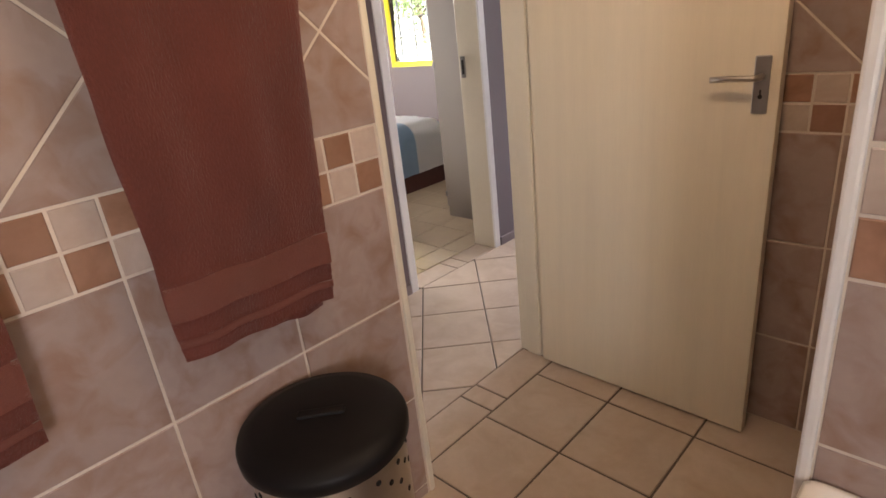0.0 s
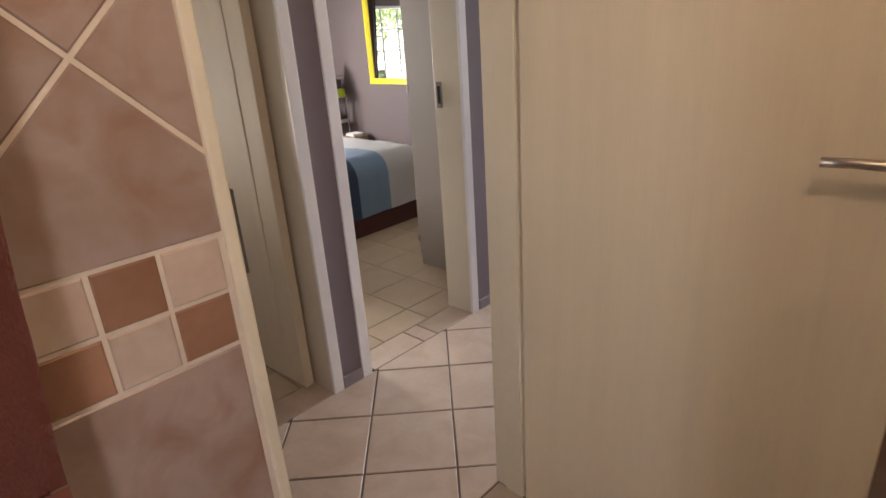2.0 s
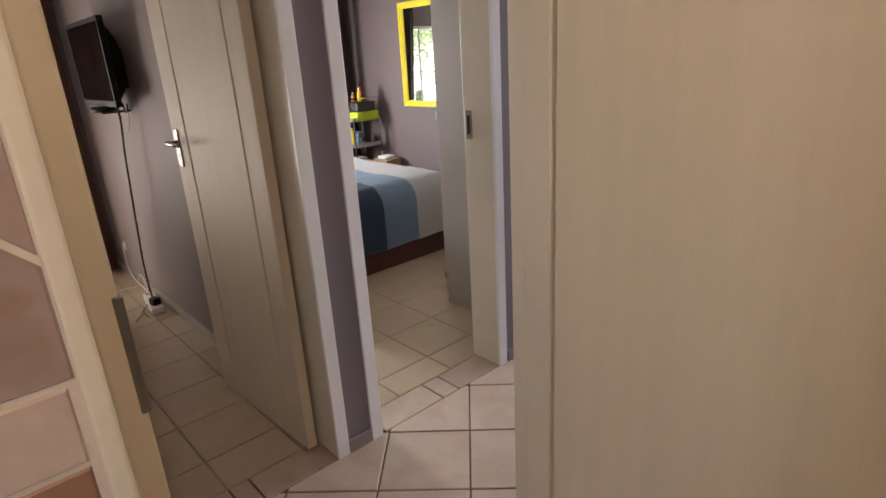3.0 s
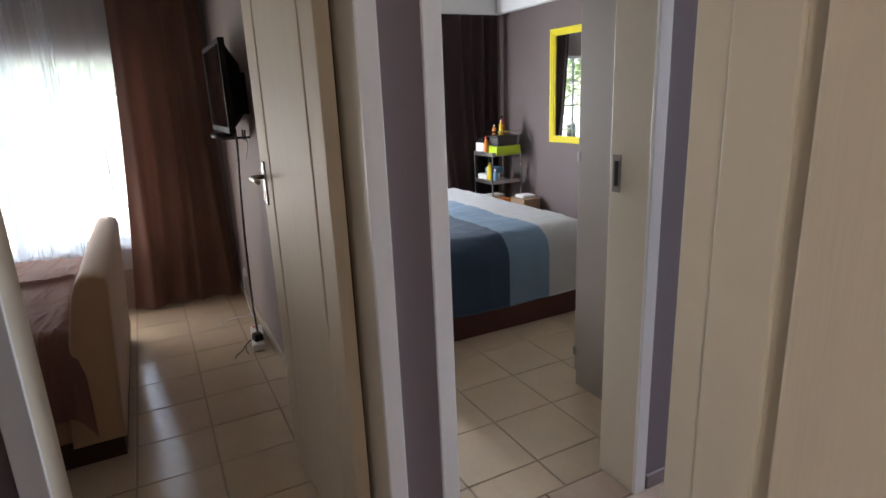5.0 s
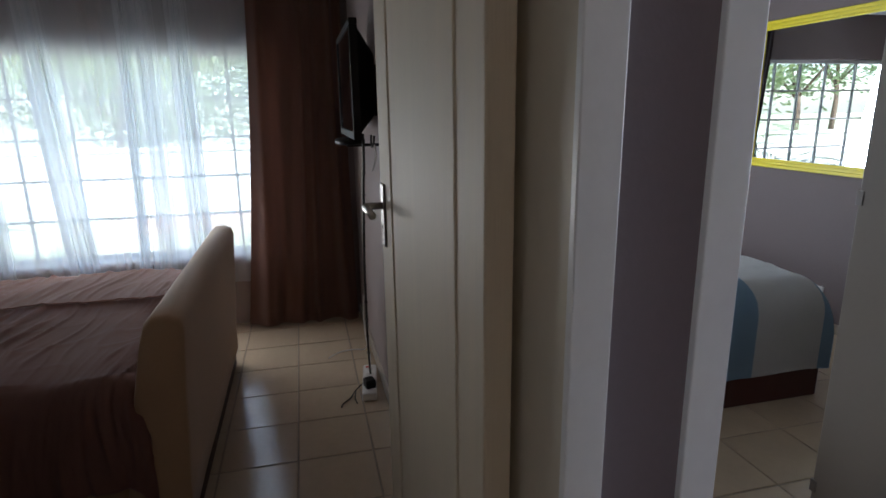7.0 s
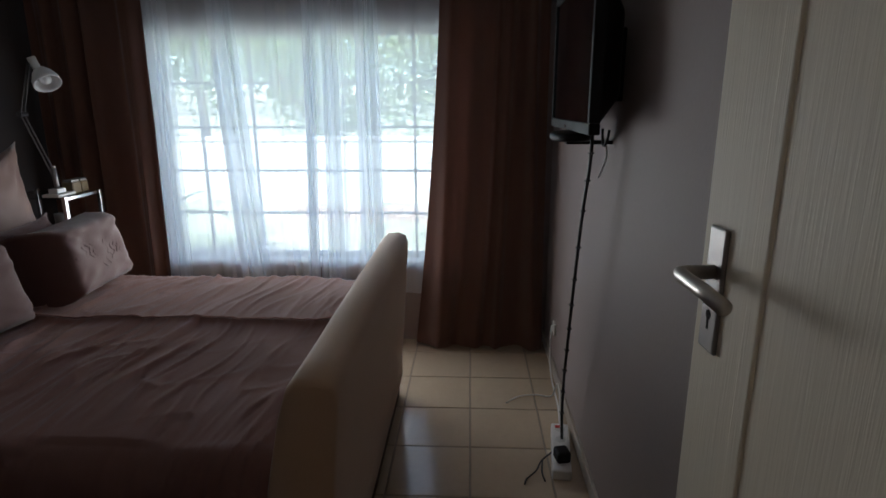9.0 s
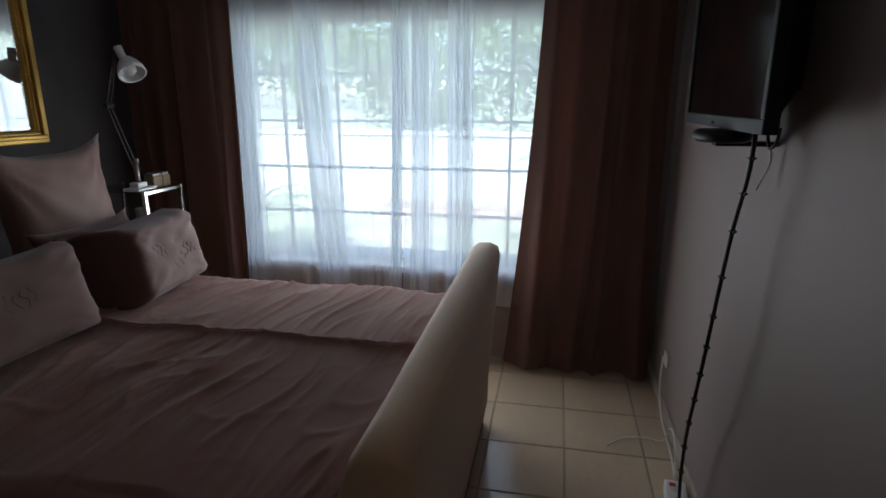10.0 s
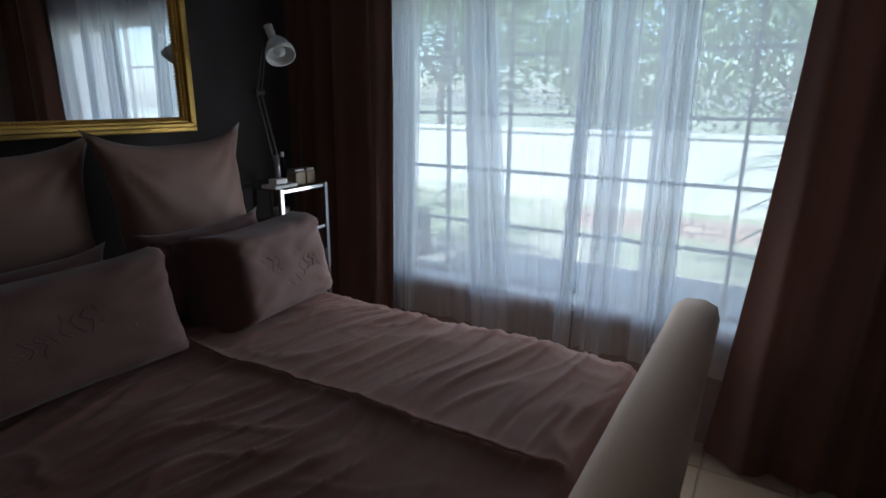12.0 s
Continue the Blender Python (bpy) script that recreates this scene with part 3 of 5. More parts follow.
# ---- windows ----
def window(name, label, x, y0, y1, z0, z1, cols, rows, inner_x):
    w = thing(name, label, "window", kind="structure")
    t = 0.028
    part("window_frame", boxes((x - 0.03, y0, z0, x + 0.03, y0 + t, z1), (x - 0.03, y1 - t, z0, x + 0.03, y1, z1), (x - 0.03, y0 + t, z0, x + 0.03, y1 - t, z0 + t), (x - 0.03, y0 + t, z1 - t, x + 0.03, y1 - t, z1), bevel=0.003), M_wfr, w)
    for c in cols:
        part("glazing_bar", box(x - 0.012, c - 0.0065, z0 + t, x + 0.012, c + 0.0065, z1 - t, bevel=0.002), M_wbar, w)
    for z in rows:
        part("glazing_bar", box(x - 0.010, y0 + t, z - 0.0065, x + 0.014, y1 - t, z + 0.0065, bevel=0.002), M_wbar, w)
    part("window_sill", box(x + 0.03, y0 - 0.0, z0 - 0.02, inner_x + 0.03, y1, z0 + 0.012, bevel=0.005), M_wfr, w, "white painted inside sill")
    ys = [y0 + t] + list(cols) + [y1 - t]
    zs = [z0 + t] + list(rows) + [z1 - t]
    for a, b in zip(ys, ys[1:]):
        for c, d in zip(zs, zs[1:]):
            p = part("pane", box(x - 0.002, a, c, x + 0.002, b, d), M_pane, w)
            p.visible_shadow = False
    return w


window("window_1", "wide steel cottage-pane window with a garden behind", -4.59, 0.85, 2.56, 0.46, 1.71, (1.08, 1.38, 1.68, 1.98, 2.28), (0.72, 0.962, 1.203, 1.44), -4.46)
window("window_2", "steel cottage-pane window of the second bedroom", -5.07, 3.5, 4.95, 0.72, 1.73, (3.83, 4.16, 4.44, 4.71), (0.97, 1.22, 1.47), -4.96)


# ---- curtains ----
def folds(x, ya0, ya1, yb0, yb1, z_top, z_bot, n, amp, seed, fine=0.25, thick=0.004, nu=None, nv=24):
    """A hanging panel; ya/yb give its two edges at the top and at the foot."""
    rng = random.Random(seed)
    ph = [rng.uniform(0, 6.28) for _ in range(4)]

    def fn(u, v):
        z = z_top + (z_bot - z_top) * v
        e0 = ya0 + (yb0 - ya0) * v ** 1.6
        e1 = ya1 + (yb1 - ya1) * v ** 1.6
        w = u + 0.055 * math.sin(7 * u + ph[0] + 1.2 * v) + 0.02 * math.sin(17 * u + ph[1] - v) + 0.03 * v * math.sin(3.1 * u + ph[2])
        k = amp * (0.55 + 0.45 * v) * (0.75 + 0.35 * math.sin(5 * u + ph[2]))
        off = k * math.sin(n * 6.283 * w + ph[3] + 0.7 * math.sin(1.7 * v + ph[0])) + fine * k * math.sin(2.3 * n * 6.283 * w + 1.3 * v)
        off += 0.006 * noise.noise((u * 6, v * 5, seed)) + 0.02 * max(0, v - 0.93) * math.sin(40 * u)
        return (x + off, e0 + (e1 - e0) * u, z)

    return sheet(fn, nu or n * 14, nv, thick)


cr = thing("curtain", "heavy brown velvet curtain hanging to the floor", "curtain", "brown bedroom curtains")
part("fabric", folds(-4.33, 2.44, 2.97, 2.29, 2.985, 2.19, 0.015, 4, 0.05, 3, nu=110), M_brown, cr, smooth=True)
cl = thing("curtain", "brown velvet curtain bunched beside the head wall", "curtain", "brown bedroom curtains")
part("fabric", folds(-4.33, 0.36, 0.95, 0.36, 0.925, 2.19, 0.015, 4, 0.045, 5, nu=110), M_brown, cl, smooth=True)
sh = thing("sheer_curtain", "thin white voile curtain gathered in loose folds, right panel added as flare haze", "curtain")
SHEERS = (
    (-4.405, 0.86, 1.05, 0.86, 1.03, 4, 0.018, 11), (-4.392, 0.87, 1.03, 0.87, 1.01, 4, 0.016, 31), (-4.41, 1.03, 1.29, 1.01, 1.35, 3, 0.010, 15),
    (-4.398, 1.25, 1.385, 1.31, 1.50, 4, 0.022, 12), (-4.384, 1.255, 1.375, 1.33, 1.49, 3, 0.020, 32), (-4.41, 1.36, 1.78, 1.47, 1.74, 4, 0.012, 13),
    (-4.395, 1.74, 1.80, 1.69, 1.76, 2, 0.016, 16), (-4.384, 1.745, 1.795, 1.70, 1.755, 2, 0.014, 36), (-4.405, 1.79, 1.94, 1.76, 1.92, 3, 0.018, 17), (-4.392, 1.83, 1.91, 1.81, 1.90, 2, 0.018, 37),
    # The last panel is extra voile that imitates the haze of light flare.
    (-4.41, 1.93, 2.03, 1.90, 2.01, 1, 0.012, 18), (-4.398, 2.0, 2.12, 1.99, 2.13, 3, 0.02, 14), (-4.386, 2.03, 2.10, 2.02, 2.12, 2, 0.018, 34), (-4.41, 2.10, 2.50, 2.10, 2.44, 3, 0.010, 19))
for _x, _t0, _t1, _b0, _b1, _n, _a, _s in SHEERS:
    part("fabric", folds(_x, _t0, _t1, _b0, _b1, 2.18, 0.30, _n, _a, _s, thick=0, nu=26 * _n, fine=0.22, nv=30), M_sheer_thin if _a < 0.0125 else M_sheer, sh, smooth=True)
rail = thing("curtain_rail", "white double curtain track on the ceiling line", "curtain rail")
part("track", box(-4.42, 0.36, 2.185, -4.39, 2.99, 2.205), M_wfr, rail)
part("track", box(-4.35, 0.36, 2.19, -4.32, 2.99, 2.21), M_wfr, rail)
cd = thing("curtain", "dark plum curtain hanging in the second bedroom corner", "curtain")
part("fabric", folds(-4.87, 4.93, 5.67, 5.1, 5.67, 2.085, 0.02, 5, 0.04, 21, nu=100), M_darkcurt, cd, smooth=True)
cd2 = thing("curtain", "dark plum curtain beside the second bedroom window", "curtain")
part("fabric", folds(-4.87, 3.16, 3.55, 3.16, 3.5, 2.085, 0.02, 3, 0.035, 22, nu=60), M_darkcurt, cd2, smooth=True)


# ---- bathroom things ----
def towel(label, ya, yb, za, zb, z_hem, seed):
    """A folded towel over the rail: edges ya at the top and yb at the foot."""
    t = thing("towel", label, "towel", "maroon towels on the rail")

    def surf(off, z_from, z_to, sd, shrink=0.0):
        def fn(u, v):
            z = z_from + (z_to - z_from) * v
            f = (1.66 - z) / (1.66 - z_hem)
            e0 = ya[0] + (yb[0] - ya[0]) * f + shrink
            e1 = ya[1] + (yb[1] - ya[1]) * f - shrink
            nz = noise.noise((u * 4, z * 5, sd))
            edge = -0.012 * (2 * u - 1) ** 6
            return (-0.16 + off + edge + 0.012 * nz + 0.008 * math.sin(5 * u + sd) * f, e0 + (e1 - e0) * u + 0.006 * noise.noise((z * 6, u, sd + 3)), z + (0.01 * noise.noise((u * 5, sd, 0.3)) - 0.014 * (u - 0.5)) * f)
        return fn

    part("cloth", sheet(surf(0.085, 1.66, z_hem + 0.155, seed), 26, 36, 0.016), M_towel, t, "maroon terry cloth", smooth=True)
    part("cloth", sheet(surf(0.05, 1.66, z_hem - 0.02, seed + 1, 0.01), 26, 36, 0.014), M_towel, t, "maroon terry cloth", smooth=True)
    part("border", sheet(surf(0.089, z_hem + 0.155, z_hem + 0.085, seed), 26, 5, 0.019), M_towel_b, t, "paler woven border", smooth=True)
    part("cloth", sheet(surf(0.084, z_hem + 0.085, z_hem + 0.045, seed), 26, 5, 0.016), M_towel, t, smooth=True)
    part("border", sheet(surf(0.087, z_hem + 0.045, z_hem + 0.03, seed), 26, 3, 0.017), M_towel_b, t, "paler woven border", smooth=True)
    part("hem", sheet(surf(0.083, z_hem + 0.03, z_hem, seed), 26, 4, 0.018), M_towel, t, smooth=True)
    return t


towel("maroon terry bath towel folded over the rail", (1.535, 1.965), (1.562, 1.897), 0, 0, 0.835, 2)
towel("maroon terry bath towel hanging further along the rail", (0.95, 1.37), (0.97, 1.327), 0, 0, 0.825, 7)
tr = thing("towel_rail", "chrome towel rail on the tiled wall", "towel rail")
part("bar", tube([(-0.095, 0.8, 1.665), (-0.095, 2.0, 1.665)], 0.009, 12), M_chrome, tr, smooth=True)
for y in (0.82, 1.99):
    part("bracket", tube([(-0.16, y, 1.665), (-0.09, y, 1.665)], 0.008, 10), M_chrome, tr, smooth=True)

bn = thing("pedal_bin", "brushed steel bin with a black lid", "bin", at=(0.03, 1.745, 0))
R = 0.163
part("body", lathe([(R - 0.003, 0.0), (R, 0.01), (R, 0.60), (R - 0.003, 0.61)], 48), M_steel, bn, smooth=True)
part("base", lathe([(R + 0.004, 0.0), (R + 0.006, 0.012), (R + 0.004, 0.028)], 40), M_black, bn, "black plastic base ring")
lid = part("lid", lathe([(R + 0.008, 0.602), (R + 0.014, 0.61), (R + 0.015, 0.63), (R + 0.010, 0.642), (0.14, 0.653), (0.07, 0.660), (0.001, 0.661)], 48), M_black, bn, "glossy black domed plastic lid", smooth=True)
part("grip", moved(box(-0.05, -0.012, 0.656, 0.05, 0.012, 0.667, bevel=0.004), pose(0, 0, 0, 0, 0, 50)), M_black, lid)
for row, (z, ph) in enumerate(((0.57, 0.0), (0.545, 0.5), (0.52, 0.0), (0.47, 0.5))):
    for k in range(16):
        a = (k + ph) * math.tau / 16
        if row < 3 or k % 2:
            dot = lathe([(0.0062, 0), (0.0062, 0.002)], 10)
            part("hole", moved(dot, Matrix.Translation(((R - 0.0005) * math.cos(a), (R - 0.0005) * math.sin(a), z)) @ Matrix.Rotation(a, 4, "Z") @ Matrix.Rotation(radians(90), 4, "Y")), M_hole_shade, bn)

bath = thing("bathtub", "white acrylic bathtub against the tiled nib wall", "bathtub")
bm = box(0.80, 1.56, 0.0, 2.24, 2.236, 0.575)
top = [f for f in bm.faces if f.normal.z > 0.9]
ins = bmesh.ops.inset_region(bm, faces=top, thickness=0.07)
down = bmesh.ops.extrude_face_region(bm, geom=top)
bmesh.ops.delete(bm, geom=top, context="FACES")
for v in [g for g in down["geom"] if isinstance(g, bmesh.types.BMVert)]:
    v.co.z -= 0.38
    v.co.x += 0.08 if v.co.x < 1.5 else -0.08
    v.co.y += 0.06 if v.co.y < 1.9 else -0.06
bmesh.ops.bevel(bm, geom=[e for e in bm.edges if all(v.co.z > 0.1 for v in e.verts)], offset=0.022, segments=3, profile=0.5, affect="EDGES")
part("tub", bm, M_ceramic, bath, "glossy white acrylic tub", smooth=True)
part("apron", box(0.794, 1.55, 0.0, 2.24, 1.558, 0.50), M_wtile, bath, "tiled bath front")
part("apron", box(0.792, 1.558, 0.0, 0.799, 2.236, 0.50), M_wtile, bath, "tiled bath end")

cl_b = thing("ceiling_light", "round white bathroom ceiling light fitting, switched on", "ceiling light", at=(0.66, 2.12, 2.24))
part("base", lathe([(0.11, -0.03), (0.115, -0.02), (0.115, 0.0)], 32), M_pvc, cl_b)
part("rim", lathe([(0.118, -0.042), (0.124, -0.036), (0.124, -0.028), (0.112, -0.028)], 32, cap=False), M_chrome, cl_b, smooth=True)

# ---- hall things ----
pt = thing("painting", "abstract canvas in black, red and pale blue", "painting")
part("canvas_edge", box(-1.25, 4.245, 0.925, -1.212, 5.06, 1.75, bevel=0.003), M_canvas_edge, pt, "black wrapped canvas edge")
part("canvas", box(-1.214, 4.251, 0.931, -1.2095, 5.054, 1.744), M_paint, pt, "brushed paint in red, black and pale blue")


def stroke(pts, r):
    bm = tube([(-1.209, y, z) for y, z in pts], r, 6)
    bmesh.ops.scale(bm, vec=(0.3, 1, 1), space=Matrix.Translation((1.209, 0, 0)), verts=bm.verts[:])
    return bm


def curve(y0, z0, y1, z1, sag, r=0.0035, n=12):
    return stroke([(y0 + (y1 - y0) * k / n, z0 + (z1 - z0) * k / n - sag * math.sin(math.pi * k / n)) for k in range(n + 1)], r)


for args in ((4.275, 1.045, 4.75, 1.19, 0.03), (4.285, 1.145, 4.72, 1.235, 0.012), (4.36, 1.235, 4.85, 1.25, 0.012), (4.33, 1.265, 4.9, 1.33, 0.03), (4.38, 1.295, 4.9, 1.30, 0.0), (4.39, 1.36, 4.9, 1.42, 0.03)):
    part("brush_stroke", curve(*args), M_stroke, pt)
part("brush_stroke", box(-1.2105, 4.31, 1.207, -1.2075, 4.375, 1.222), M_stroke, pt)
part("brush_stroke", stroke([(4.45 + 0.032 * math.sin(k * 0.7), 1.425 + 0.045 * math.cos(k * 0.7)) for k in range(10)], 0.006), M_stroke, pt)
part("brush_stroke", stroke([(4.41, 1.49), (4.425, 1.515)], 0.006), M_stroke, pt)
part("brush_stroke", stroke([(4.455, 1.54), (4.46, 1.575)], 0.006), M_stroke, pt)

# ---- bedroom: bed ----
BX0, BX1 = -3.85, -2.44


def wrinkle(x, y, seed=0.0):
    """Cloth relief: long creases, broken up."""
    s = 0.0
    wob = 0.10 * noise.noise((x * 2.2, y * 2.2, 31.0 + seed))
    for fx, fy, a, sd in ((1.1, 4.0, 0.010, 1.0), (3.0, 3.0, 0.006, 9.0)):
        s += a * (1 - 2.0 * abs(noise.noise((x * fx + seed, (y + wob) * fy, sd + seed))))
    for fx, fy, a, sd, w in ((1.2, 9.0, 0.013, 5.0, 0.13), (1.8, 15.0, 0.011, 13.0, 0.16), (2.6, 24.0, 0.007, 21.0, 0.22), (5.0, 5.0, 0.006, 17.0, 0.12)):
        q = abs(noise.noise((x * fx + 0.5 * y, (y + wob + 0.12 * x) * fy, sd + seed)))
        gate = max(0.0, min(1.0, 0.5 + 1.6 * noise.noise((x * 1.9 + sd, y * 1.9, 3.0 + seed))))
        s += a * gate * max(0.0, 1 - q / w) ** 1.4
    return s


bed = thing("bed", "double bed with a beige suede sleigh footboard", "bed")


def board_profile(x):
    return [(2.09, 0.09), (2.095, 0.2), (2.12, 0.38), (2.155, 0.55), (2.185, 0.69), (2.205, 0.752), (2.23, 0.774), (2.275, 0.777), (2.305, 0.764), (2.315, 0.73), (2.303, 0.55), (2.29, 0.35), (2.278, 0.2), (2.275, 0.09)]


bm = bmesh.new()
sect = []
xs = [BX0, BX0 + 0.006, BX0 + 0.02] + [BX0 + 0.02 + (BX1 - BX0 - 0.04) * k / 14 for k in range(1, 14)] + [BX1 - 0.02, BX1 - 0.006, BX1]
for i, x in enumerate(xs):
    pull = {0: 0.016, 1: 0.006, len(xs) - 1: 0.016, len(xs) - 2: 0.006}.get(i, 0.0)
    ring = []
    for y, z in board_profile(x):
        cy, cz = 2.24, 0.42
        v = Vector((y - cy, z - cz))
        v *= 1 - pull / max(v.length, 0.1)
        ring.append(bm.verts.new((x, cy + v.x + 0.003 * noise.noise((x * 5, y * 9, z * 5)), cz + v.y)))
    sect.append(ring)
for a, b in zip(sect, sect[1:]):
    for k in range(len(a)):
        bm.faces.new((a[k], a[(k + 1) % len(a)], b[(k + 1) % len(a)], b[k]))
bm.faces.new(sect[0])
bm.faces.new(sect[-1][::-1])
bmesh.ops.recalc_face_normals(bm, faces=bm.faces[:])
fb = part("footboard", bm, M_uphol, bed, "beige suede upholstered footboard", smooth=True)
part("side_rail", box(BX1 - 0.12, 0.45, 0.09, BX1 - 0.06, 2.12, 0.26, bevel=0.015), M_uphol, bed)
part("side_rail", box(BX0 + 0.04, 0.45, 0.09, BX0 + 0.10, 2.12, 0.30, bevel=0.015), M_uphol, bed)
part("plinth", box(BX0 + 0.03, 0.42, 0.0, BX1 - 0.03, 2.262, 0.09), M_plinth, bed, "dark brown recessed plinth")
part("mattress", box(BX0 + 0.06, 0.36, 0.24, BX1 - 0.06, 2.13, 0.50, bevel=0.05, seg=4), M_whitec, bed)

dv = thing("duvet", "rumpled mauve-brown duvet spread over the bed", "duvet")


def duvet_fn(u, v):
    """u across the bed from the window side to the door side, v from head to foot."""
    y = 0.48 + (2.185 - 0.48) * v
    half = 0.705
    span = half + 0.30
    s = -span + 2 * span * u
    r = 0.085
    flat = half - r
    c = (BX0 + BX1) / 2
    if abs(s) <= flat:
        x, z = s, 0.0
        n = (0, 1)
    elif abs(s) <= flat + r * 1.571:
        a = (abs(s) - flat) / r
        x, z = math.copysign(flat + r * math.sin(a), s), -(r - r * math.cos(a))
        n = (math.copysign(math.sin(a), s), math.cos(a))
    else:
        d = abs(s) - flat - r * 1.571
        x, z = math.copysign(half + 0.02 * d, s), -r - d
        n = (math.copysign(1, s), 0)
    w = wrinkle(c + s, y) * (1.0 if abs(s) < flat else 0.8)
    puff = 0.02 * math.cos(min(1, abs(s) / half) * 1.57)
    ridge = c + s + 3.228 + 0.02 * noise.noise((y * 2.0, 4.0, 8.0))
    w += 0.007 * math.exp(-(ridge / 0.018) ** 2) - 0.008 * max(0.0, min(1.0, ridge / 0.12))
    foot = max(0.0, (v - 0.955) / 0.045)
    head = max(0.0, (0.05 - v) / 0.05)
    zz = 0.562 + z + n[1] * (w + puff) - 0.10 * foot ** 2 - 0.03 * head + 0.02 * math.sin(9 * y + 3 * s) * (0.0 if abs(s) < flat else 0.3)
    if abs(s) > flat + 0.1:
        x += math.copysign(0.014 * math.sin(22 * y + 2.0 * noise.noise((y * 3, 1, 2))), s) * min(1, (abs(s) - flat - 0.1) * 4)
    return (c + x + n[0] * w, y, zz)


part("cover", sheet(duvet_fn, 200, 260, 0.012), M_duvet, dv, smooth=True)


def seam_pts():
    pts = []
    for k in range(60):
        f = k / 59
        y = 1.0 + 1.12 * f
        x = -3.228 - 0.02 * noise.noise((y * 2.0, 4.0, 8.0))
        u = 0.5 + (x - (BX0 + BX1) / 2) / (2 * 1.005)
        v = (y - 0.48) / (2.185 - 0.48)
        p = duvet_fn(u, v)
        pts.append((p[0], p[1], p[2] + 0.004))
    return pts


part("seam", tube(seam_pts(), 0.004, 6), M_duvet, dv, smooth=True)


def pillow_mesh(w, h, t, seed, box_like=0.0, ears=0.02):
    """A stuffed cushion standing in its x-z plane, front toward +y; base at z 0."""
    bm = bmesh.new()
    nu, nv = 34, 30
    both = []
    for side in (1, -1):
        g = []
        for i in range(nu + 1):
            col = []
            for j in range(nv + 1):
                u, v = -1 + 2 * i / nu, -1 + 2 * j / nv
                p = 2.2 + 4 * box_like
                puff = max(0.0, (1 - abs(u) ** p)) ** 0.55 * max(0.0, (1 - abs(v) ** p)) ** 0.55
                wr = noise.noise((u * 2.5 + seed, v * 2.5, side * 3.0)) * 0.006 + 0.010 * (1 - abs(2 * noise.noise((u * 2 + v * 3 + seed, v * 1.5 - u, 7.0)))) * (abs(u) ** 2 + abs(v) ** 2) * 0.6
                pin = 1 - (0.06 if ears < 0.03 else 0.03) * (1 - abs(v) ** 2) * abs(u) ** 3
                pinv = 1 - (0.06 if ears < 0.03 else 0.02) * (1 - abs(u) ** 2) * abs(v) ** 3
                corner = ears * (abs(u) * abs(v)) ** (7 if ears < 0.03 else 4)
                rr = math.hypot(1 - abs(u), 1 - abs(v))
                wr += 0.02 * math.exp(-rr * 2.4) * math.sin(15 * math.atan2(1 - abs(v), 1 - abs(u) + 1e-6) + seed + 3 * rr + math.copysign(1, u)) * max(0.25, 1 - box_like * 0.5)
                x = u * (w / 2) * pin + math.copysign(corner, u)
                z = h / 2 + v * (h / 2) * pinv + math.copysign(corner, v) * (1 if v > 0 else 0.2)
                y = side * (t / 2 * puff + wr * min(1, puff * 2))
                col.append((x, y, z))
            g.append(col)
        both.append(g)
    for side, g in zip((1, -1), both):
        vs = [[bm.verts.new(c) for c in col] for col in g]
        for i in range(nu):
            for j in range(nv):
                q = (vs[i][j], vs[i + 1][j], vs[i + 1][j + 1], vs[i][j + 1])
                bm.faces.new(q if side < 0 else q[::-1])
    bmesh.ops.remove_doubles(bm, verts=bm.verts[:], dist=0.0015)
    return bm


def pillow(name, label, mtl, w, h, t, at, lean, turn, seed, box_like=0.0, ears=0.02, emblem=False):
    p = thing(name, label, "pillow", "pillows on the double bed")
    p.matrix_basis = pose(*at, lean, 0, turn)
    part("case", pillow_mesh(w, h, t, seed, box_like, ears), mtl, p, smooth=True)
    if emblem:
        for k in range(11):
            x = -0.14 + 0.028 * k
            pts = [(x + 0.012 * math.sin(2.2 * s + k) + 0.004 * s, t / 2 * 0.985 + 0.002, h * 0.5 + (s - 3) * 0.014 * (1.3 - abs(k - 5) * 0.13) + 0.01 * math.sin(k)) for s in range(7)]
            part("embroidery", tube(pts, 0.0014, 5), mtl, p, smooth=True)
    return p


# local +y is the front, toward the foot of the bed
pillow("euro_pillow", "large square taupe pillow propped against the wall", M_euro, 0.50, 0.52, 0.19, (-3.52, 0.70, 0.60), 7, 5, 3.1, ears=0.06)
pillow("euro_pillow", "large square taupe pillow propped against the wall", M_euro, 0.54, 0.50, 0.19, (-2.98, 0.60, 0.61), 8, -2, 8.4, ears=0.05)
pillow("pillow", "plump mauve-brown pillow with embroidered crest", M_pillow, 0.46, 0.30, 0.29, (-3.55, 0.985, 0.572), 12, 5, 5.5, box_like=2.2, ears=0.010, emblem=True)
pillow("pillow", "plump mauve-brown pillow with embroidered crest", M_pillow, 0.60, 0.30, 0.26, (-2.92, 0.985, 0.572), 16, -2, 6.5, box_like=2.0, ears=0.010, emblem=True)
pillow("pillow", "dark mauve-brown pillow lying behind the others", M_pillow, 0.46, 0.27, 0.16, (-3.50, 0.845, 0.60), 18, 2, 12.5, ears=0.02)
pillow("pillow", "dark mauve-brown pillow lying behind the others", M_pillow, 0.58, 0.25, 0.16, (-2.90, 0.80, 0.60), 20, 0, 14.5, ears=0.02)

# ---- bedroom: mirrors ----


